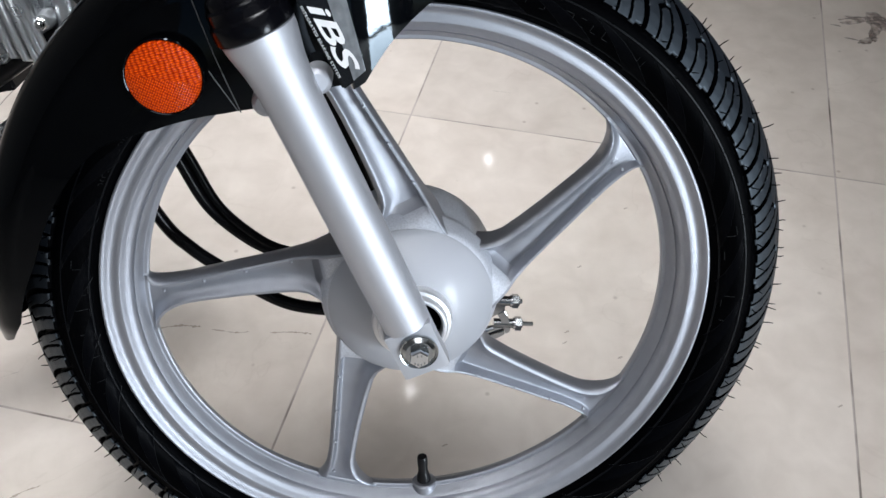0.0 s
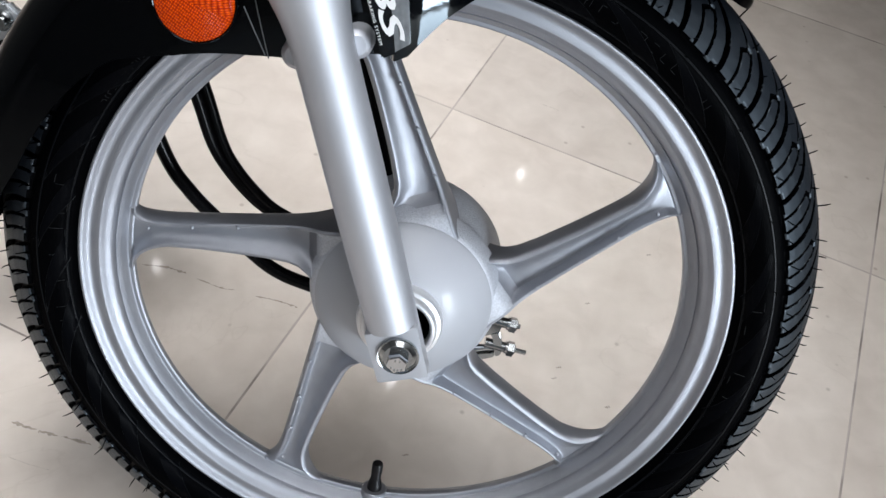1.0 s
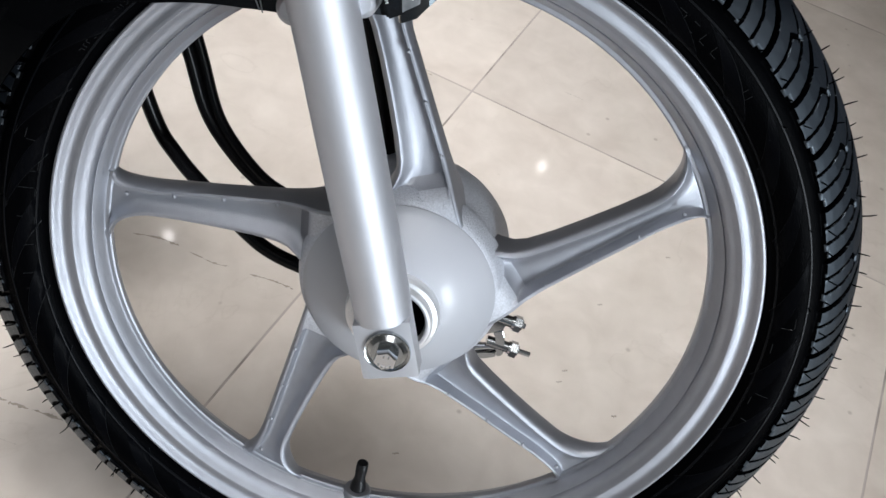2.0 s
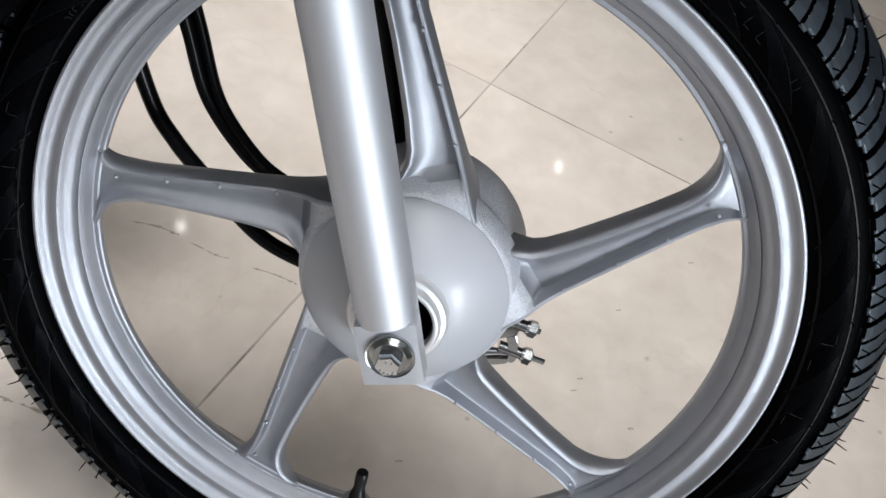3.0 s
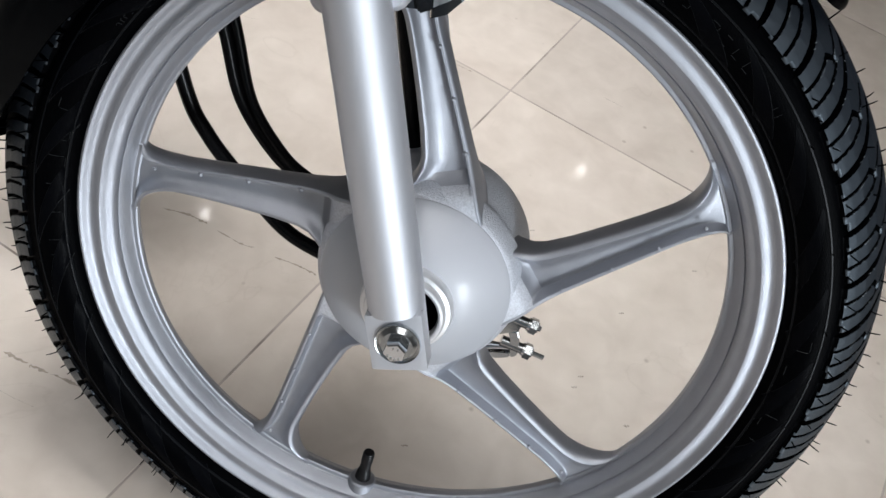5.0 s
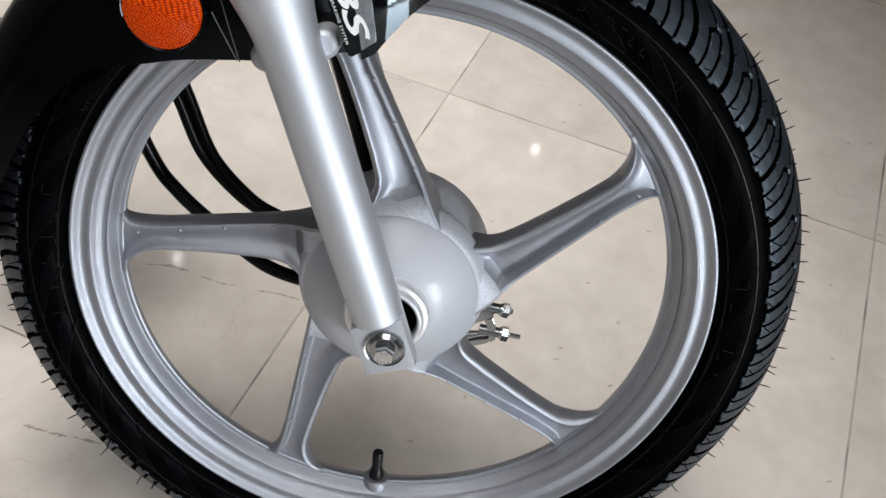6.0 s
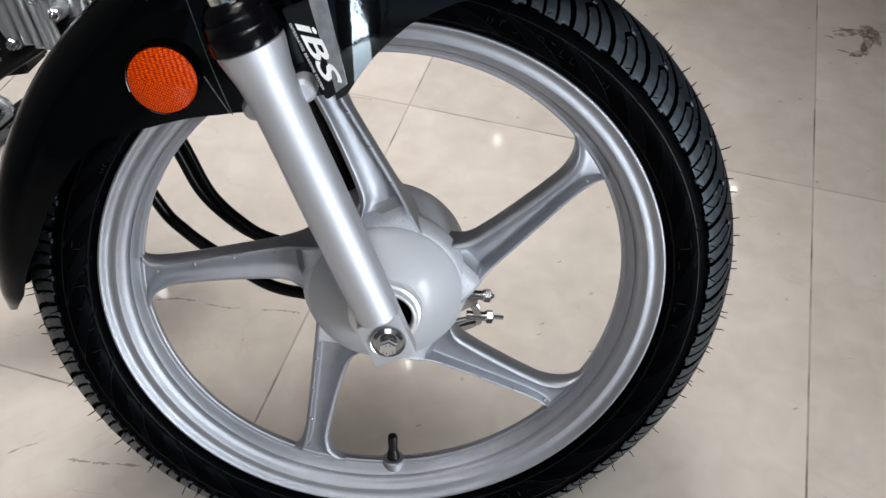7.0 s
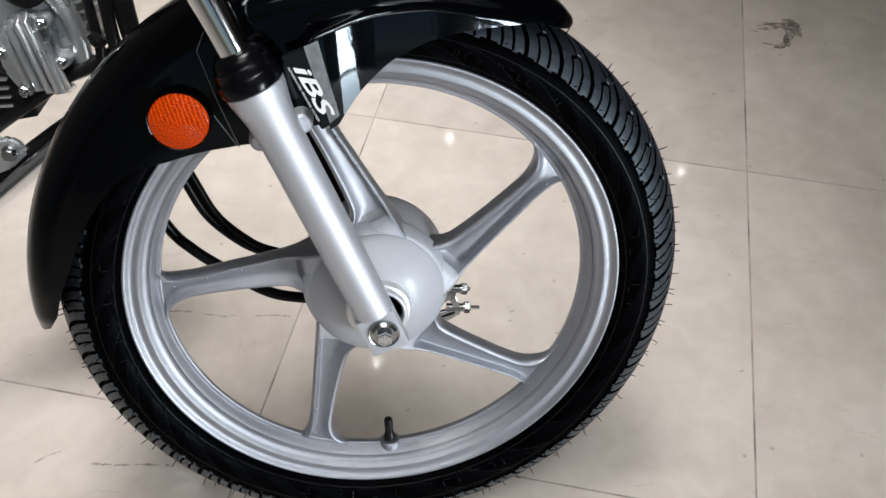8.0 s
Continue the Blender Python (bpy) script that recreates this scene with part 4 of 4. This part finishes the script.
# engine, frame tube, exhaust: behind the mudguard
def engine():
    """Head side cover with slanted ribs and nuts, a rounded flange, cylinder fins, black intake part above, bracket below."""
    cover = bmesh.new()
    prism([(-0.353, 0.226), (-0.338, 0.238), (-0.322, 0.2405), (-0.306, 0.222), (-0.300, 0.190), (-0.303, 0.164), (-0.321, 0.153), (-0.350, 0.158), (-0.362, 0.180), (-0.363, 0.205)], 0.160, 0.215, cover, 0.004)
    head = bike_part("engine", cover, ALLOY, "bare aluminium engine head with slanted cooling ribs", 30)
    for k, (x0, z0, z1) in enumerate(((-0.3500, 0.2230, 0.1650), (-0.3425, 0.2290, 0.1605), (-0.3345, 0.2340, 0.1575), (-0.3265, 0.2360, 0.1560), (-0.3180, 0.2260, 0.1570), (-0.3105, 0.2140, 0.1600))):
        f = bmesh.new()
        tube([(x0 + 0.235 * (z0 - z), y, z) for z, y in ((z0, 0.163), (z0 - 0.003, 0.148), (z1 + 0.003, 0.148), (z1, 0.163))], 0.0036, 10, f)
        b = part("cooling_rib", f, ALLOY, head, "", 50)
    body = bmesh.new()
    prism([(-0.360, 0.250), (-0.335, 0.264), (-0.305, 0.262), (-0.292, 0.245), (-0.284, 0.222), (-0.281, 0.198), (-0.285, 0.176), (-0.300, 0.164), (-0.345, 0.160), (-0.370, 0.185)], 0.176, 0.240, body, 0.008)
    part("head_body", body, ALLOY, head, "bright cast aluminium cylinder head", 30)
    rim_edge = bmesh.new()
    tube(smooth_line([(-0.312, 0.175, 0.262), (-0.296, 0.172, 0.245), (-0.286, 0.170, 0.222), (-0.282, 0.170, 0.198), (-0.284, 0.172, 0.178), (-0.296, 0.174, 0.172)], 8), [0.010] * 41, 16, rim_edge)
    part("head_flange", rim_edge, ALLOY, head, "rounded bright aluminium flange")
    for k in range(7):
        f = bmesh.new()
        c = Vector((-0.290 + 0.0018 * k, 0.200, 0.262 - 0.0105 * k))
        box(f, (-0.004, -0.022, -0.0014), (0.017 - 0.0006 * abs(k - 3), 0.10, 0.0014), Matrix.Translation(c) @ pose(0, 0, 0, 0, -12, 0), 0.0006)
        part("cylinder_fin", f, ALLOY, head, "", 30)
    for x, z in ((-0.3106, 0.2303), (-0.3539, 0.2029), (-0.2987, 0.1901), (-0.3411, 0.1622)):
        b = bmesh.new()
        tube([(x, 0.172, z), (x, 0.156, z), (x, 0.153, z)], [0.0082, 0.0078, 0.0064], 20, b)
        part("nut_boss", b, ALLOY, head, "", 30)
        b = bmesh.new()
        tube([(x, 0.154, z), (x, 0.146, z), (x, 0.145, z)], [0.0060, 0.0058, 0.0048], 6, b)
        tube([(x, 0.146, z), (x, 0.141, z), (x, 0.140, z)], [0.0034, 0.0032, 0.0022], 14, b)
        part("dome_nut", b, CHROME, head, "", 25)
    top = bmesh.new()
    tube([(-0.325, 0.190, 0.268), (-0.325, 0.165, 0.268), (-0.325, 0.160, 0.268)], [0.026, 0.026, 0.022], 32, top)
    part("black_cap", top, SATINBLACK, head, "black round cap")
    low = bmesh.new()
    prism([(-0.372, 0.178), (-0.356, 0.176), (-0.345, 0.140), (-0.340, 0.126), (-0.400, 0.118), (-0.400, 0.178)], 0.170, 0.230, low, 0.003)
    part("crankcase", low, SATINBLACK, head, "black crankcase behind the cover")
    for k in range(4):
        f = bmesh.new()
        box(f, (-0.392, 0.164, 0.140 + 0.0095 * k), (-0.362, 0.172, 0.1425 + 0.0095 * k), None, 0.0008)
        part("case_fin", f, ALLOY, head, "", 30)
    br = bmesh.new()
    prism([(-0.400, 0.106), (-0.372, 0.1085), (-0.360, 0.100), (-0.357, 0.090), (-0.378, 0.0725), (-0.400, 0.0655)], 0.158, 0.168, br, 0.003)
    part("engine_bracket", br, ALLOY, head, "silver engine mounting bracket")
    b = bmesh.new()
    tube([(-0.3741, 0.160, 0.0928), (-0.3741, 0.153, 0.0928), (-0.3741, 0.152, 0.0928)], [0.0088, 0.0086, 0.0070], 24, b)
    tube([(-0.3741, 0.153, 0.0928), (-0.3741, 0.146, 0.0928)], 0.0062, 6, b)
    part("bracket_bolt", b, ZINC, head, "", 25)


engine()


def bar(name, ctrl, r, material, label, n=8, seg=18):
    return bike_part(name, tube(smooth_line(ctrl, n), r, seg), material, label)


bar("frame_tube", [(-0.235, 0.170, 0.330), (-0.2335, 0.168, 0.248), (-0.228, 0.166, 0.200), (-0.215, 0.164, 0.150)], 0.0105, SATINBLACK, "black painted frame tube")
bar("frame_tube", [(-0.252, 0.160, 0.330), (-0.249, 0.160, 0.248), (-0.246, 0.160, 0.195), (-0.238, 0.160, 0.150)], 0.0068, SATINBLACK, "black painted frame tube")
bar("wiring_loom", [(-0.268, 0.160, 0.330), (-0.265, 0.160, 0.248), (-0.262, 0.160, 0.205), (-0.264, 0.160, 0.180), (-0.2720, 0.162, 0.168)], 0.0055, SATINBLACK, "black sheathed wiring loom")
bar("cable_clip", [(-0.268, 0.158, 0.216), (-0.262, 0.157, 0.208), (-0.256, 0.158, 0.212)], 0.0070, SATINBLACK, "black cable clip")
bar("frame_tube", [(-0.250, 0.165, 0.193), (-0.272, 0.165, 0.182), (-0.305, 0.165, 0.169), (-0.335, 0.168, 0.150), (-0.370, 0.172, 0.128), (-0.420, 0.176, 0.095)], 0.0078, SATINBLACK, "black painted frame tube")
bar("frame_tube", [(-0.300, 0.172, 0.122), (-0.335, 0.172, 0.100), (-0.375, 0.172, 0.074), (-0.460, 0.172, 0.020)], 0.0105, SATINBLACK, "black painted frame tube")
bar("exhaust_pipe", [(-0.290, 0.150, 0.121), (-0.334, 0.150, 0.0900), (-0.3975, 0.150, 0.0430), (-0.520, 0.150, -0.048)], 0.0105, CHROME, "chrome exhaust pipe", 8, 28)

# ---------- ceiling spots ----------
for sx, sy in ((0.60, 3.88), (1.97, 3.45), (0.04, 2.2), (-1.23, 2.66)):
    data = bpy.data.lights.new("spot_light", "POINT")
    data.energy, data.shadow_soft_size, data.color = 0.5, 0.02, (1.0, 0.96, 0.9)
    ob = new("spot_light", data)
    ob.location = (sx, sy, ROOM_H - 0.09)

GLOW = bpy.data.materials.new("lit_diffuser")
GLOW.use_nodes = True
GLOW.node_tree.nodes["Principled BSDF"].inputs["Emission Color"].default_value = (1.0, 0.985, 0.96, 1)
GLOW.node_tree.nodes["Principled BSDF"].inputs["Emission Strength"].default_value = 1.0
# bodies of the added fill panels, out of view above the bike
for pa, pb, size, watts, spread in PANELS:
    h, q = size / 2, size / 2 + 0.016
    bm = bmesh.new()
    box(bm, (-q, -q, -0.022), (q, -h, 0.0)), box(bm, (-q, h, -0.022), (q, q, 0.0))
    box(bm, (-q, -h, -0.022), (-h, h, 0.0)), box(bm, (h, -h, -0.022), (q, h, 0.0))
    lamp = new("fill_panel", mesh_of("fill_panel", bm, FRAMEGREY))
    lamp.matrix_world = ROOM @ pose(pa, pb, ROOM_H)
    tagged(lamp, "unseen square ceiling panel added for fill light, thin grey frame", "ceiling light", "ceiling panels")
    bm = bmesh.new()
    box(bm, (-h, -h, -0.018), (h, h, -0.004))
    part("diffuser", bm, GLOW, lamp, "glowing white diffuser of the added fill panel")

# ---------- the floor, tile by tile ----------
floor = room_box("floor", (A0 - W, B0 - W, -0.15), (A1 + W, B1 + W, -0.0005), GROUT)
tagged(floor, "polished beige marble-look tiles with thin dark joints", "floor")
tb = bmesh.new()
GAP = 0.0007
box(tb, (GAP, GAP, -0.010), (TILE - GAP, TILE - GAP, 0.0), None, 0.0006)
tile_data = mesh_of("tile", tb, TILEMAT, 30)
for i in range(round(A0 / TILE), round(A1 / TILE)):
    for j in range(round(B0 / TILE), round(B1 / TILE)):
        ob = new("tile", tile_data)
        ob.parent = floor
        ob.location = (i * TILE, j * TILE, 0)


# ---------- marks on the floor ----------
def scuff(points, width, material, label):
    """A thin ragged dark streak lying on the tiles, broken into fragments, with short side strokes."""
    rng = random.Random(round(points[0][0] * 1000))
    line = smooth_line([(x, y, 0.0003) for x, y in points], 12)
    bm = bmesh.new()

    def stroke(pts, w):
        left, right = [], []
        for i, p in enumerate(pts):
            way = (pts[min(i + 1, len(pts) - 1)] - pts[max(i - 1, 0)]).normalized()
            out = Vector((-way.y, way.x, 0))
            half = out * w * rng.uniform(0.10, 0.55) * min(1.0, 0.25 + 3 * i / len(pts), 0.25 + 3 * (len(pts) - 1 - i) / len(pts))
            mid = p + out * w * rng.uniform(-0.2, 0.2)
            left.append(bm.verts.new(mid + half)), right.append(bm.verts.new(mid - half))
        for i in range(len(pts) - 1):
            bm.faces.new((left[i], right[i], right[i + 1], left[i + 1]))

    i = 0
    while i < len(line) - 2:
        n = rng.randint(5, 12)
        stroke(line[i:i + n + 1], width * rng.uniform(0.6, 1.1))
        i += n + (rng.randint(1, 3) if len(line) > 30 else 0)
    if len(line) > 30:
        for k in range(3):
            p = line[rng.randrange(len(line))]
            q = Vector((rng.uniform(-0.010, 0.010), rng.uniform(-0.006, 0.006), 0))
            stroke([p + q * t for t in (0, 0.35, 0.7, 1)], width * 0.45)
    ob = new("scuff_mark", mesh_of("scuff_mark", bm, material))
    return tagged(ob, label, "scuff mark", "floor marks")


DARK = "thin dark scuff mark on a beige floor tile"
scuff([(-0.348, -0.006), (-0.317, -0.011), (-0.285, -0.014), (-0.255, -0.018)], 0.004, SCUFF, DARK)
scuff([(-0.414, 0.001), (-0.398, 0.010), (-0.385, 0.014)], 0.003, SCUFF, DARK)
scuff([(-0.294, 0.216), (-0.270, 0.219), (-0.243, 0.215)], 0.005, SCUFF, DARK)
scuff([(-0.230, 0.210), (-0.199, 0.203), (-0.185, 0.204)], 0.0025, SCUFF, DARK)
scuff([(-0.161, 0.200), (-0.135, 0.199), (-0.112, 0.195)], 0.003, SCUFF, DARK)
scuff([(-0.065, 0.620), (-0.050, 0.618), (-0.032, 0.614)], 0.003, SCUFF, DARK)
for sx, sy in ((0.032, 0.032), (0.187, 0.176), (0.182, 0.160), (0.220, 0.279), (0.242, 0.134), (0.369, 0.103), (0.10, 0.36), (0.30, 0.38), (-0.02, 0.31), (0.47, 0.05)):
    scuff([(sx - 0.003, sy - 0.001), (sx, sy), (sx + 0.003, sy + 0.0015)], 0.0034, SCUFF, "small dark speck on a beige floor tile")

rng = random.Random(21)
for k in range(26):
    sx, sy, turn, long = rng.uniform(-0.55, 0.75), rng.uniform(-0.25, 0.95), rng.uniform(-0.5, 0.5), rng.uniform(0.006, 0.022)
    scuff([(sx - long * math.cos(turn), sy - long * math.sin(turn)), (sx, sy + rng.uniform(-0.003, 0.003)), (sx + long * math.cos(turn), sy + long * math.sin(turn))], rng.uniform(0.0010, 0.0020), FAINT, "faint fine scratch on a beige floor tile")


def stain(lobes, material, label):
    """A dried smear: overlapping ragged lobes (x, y, half length, half width, turn), each a hair above the last."""
    rng = random.Random(5)
    bm = bmesh.new()
    for n, (cx, cy, long, wide, turn) in enumerate(lobes):
        c, q = math.cos(radians(turn)), math.sin(radians(turn))
        ring = []
        for k in range(40):
            a = 2 * math.pi * k / 40
            e = 1 + 0.12 * math.sin(3 * a + n) + 0.10 * math.sin(7 * a + 2 * n) + rng.uniform(-0.05, 0.05)
            u, v = long * e * math.cos(a), wide * e * math.sin(a)
            ring.append(bm.verts.new((cx + u * c - v * q, cy + u * q + v * c, 0.0003 + 0.00002 * n)))
        bm.faces.new(ring)
    ob = new("floor_stain", mesh_of("floor_stain", bm, material))
    return tagged(ob, label, "stain", "floor marks")


stain([(0.800, 0.806, 0.036, 0.0075, -4), (0.770, 0.797, 0.022, 0.0050, 3), (0.760, 0.808, 0.012, 0.0020, 8), (0.739, 0.791, 0.008, 0.0022, -25), (0.812, 0.804, 0.018, 0.0200, 12), (0.818, 0.792, 0.012, 0.0260, -8), (0.801, 0.776, 0.026, 0.0090, 66), (0.779, 0.812, 0.016, 0.0030, -14)], SMEAR, "faded brown smear on a beige floor tile")
stain([(0.772, 0.742, 0.015, 0.0075, 24), (0.787, 0.748, 0.006, 0.0090, 0), (0.750, 0.750, 0.011, 0.0022, -28), (0.789, 0.760, 0.006, 0.0130, -16)], STAIN, "dark brown dried stain on a beige floor tile")
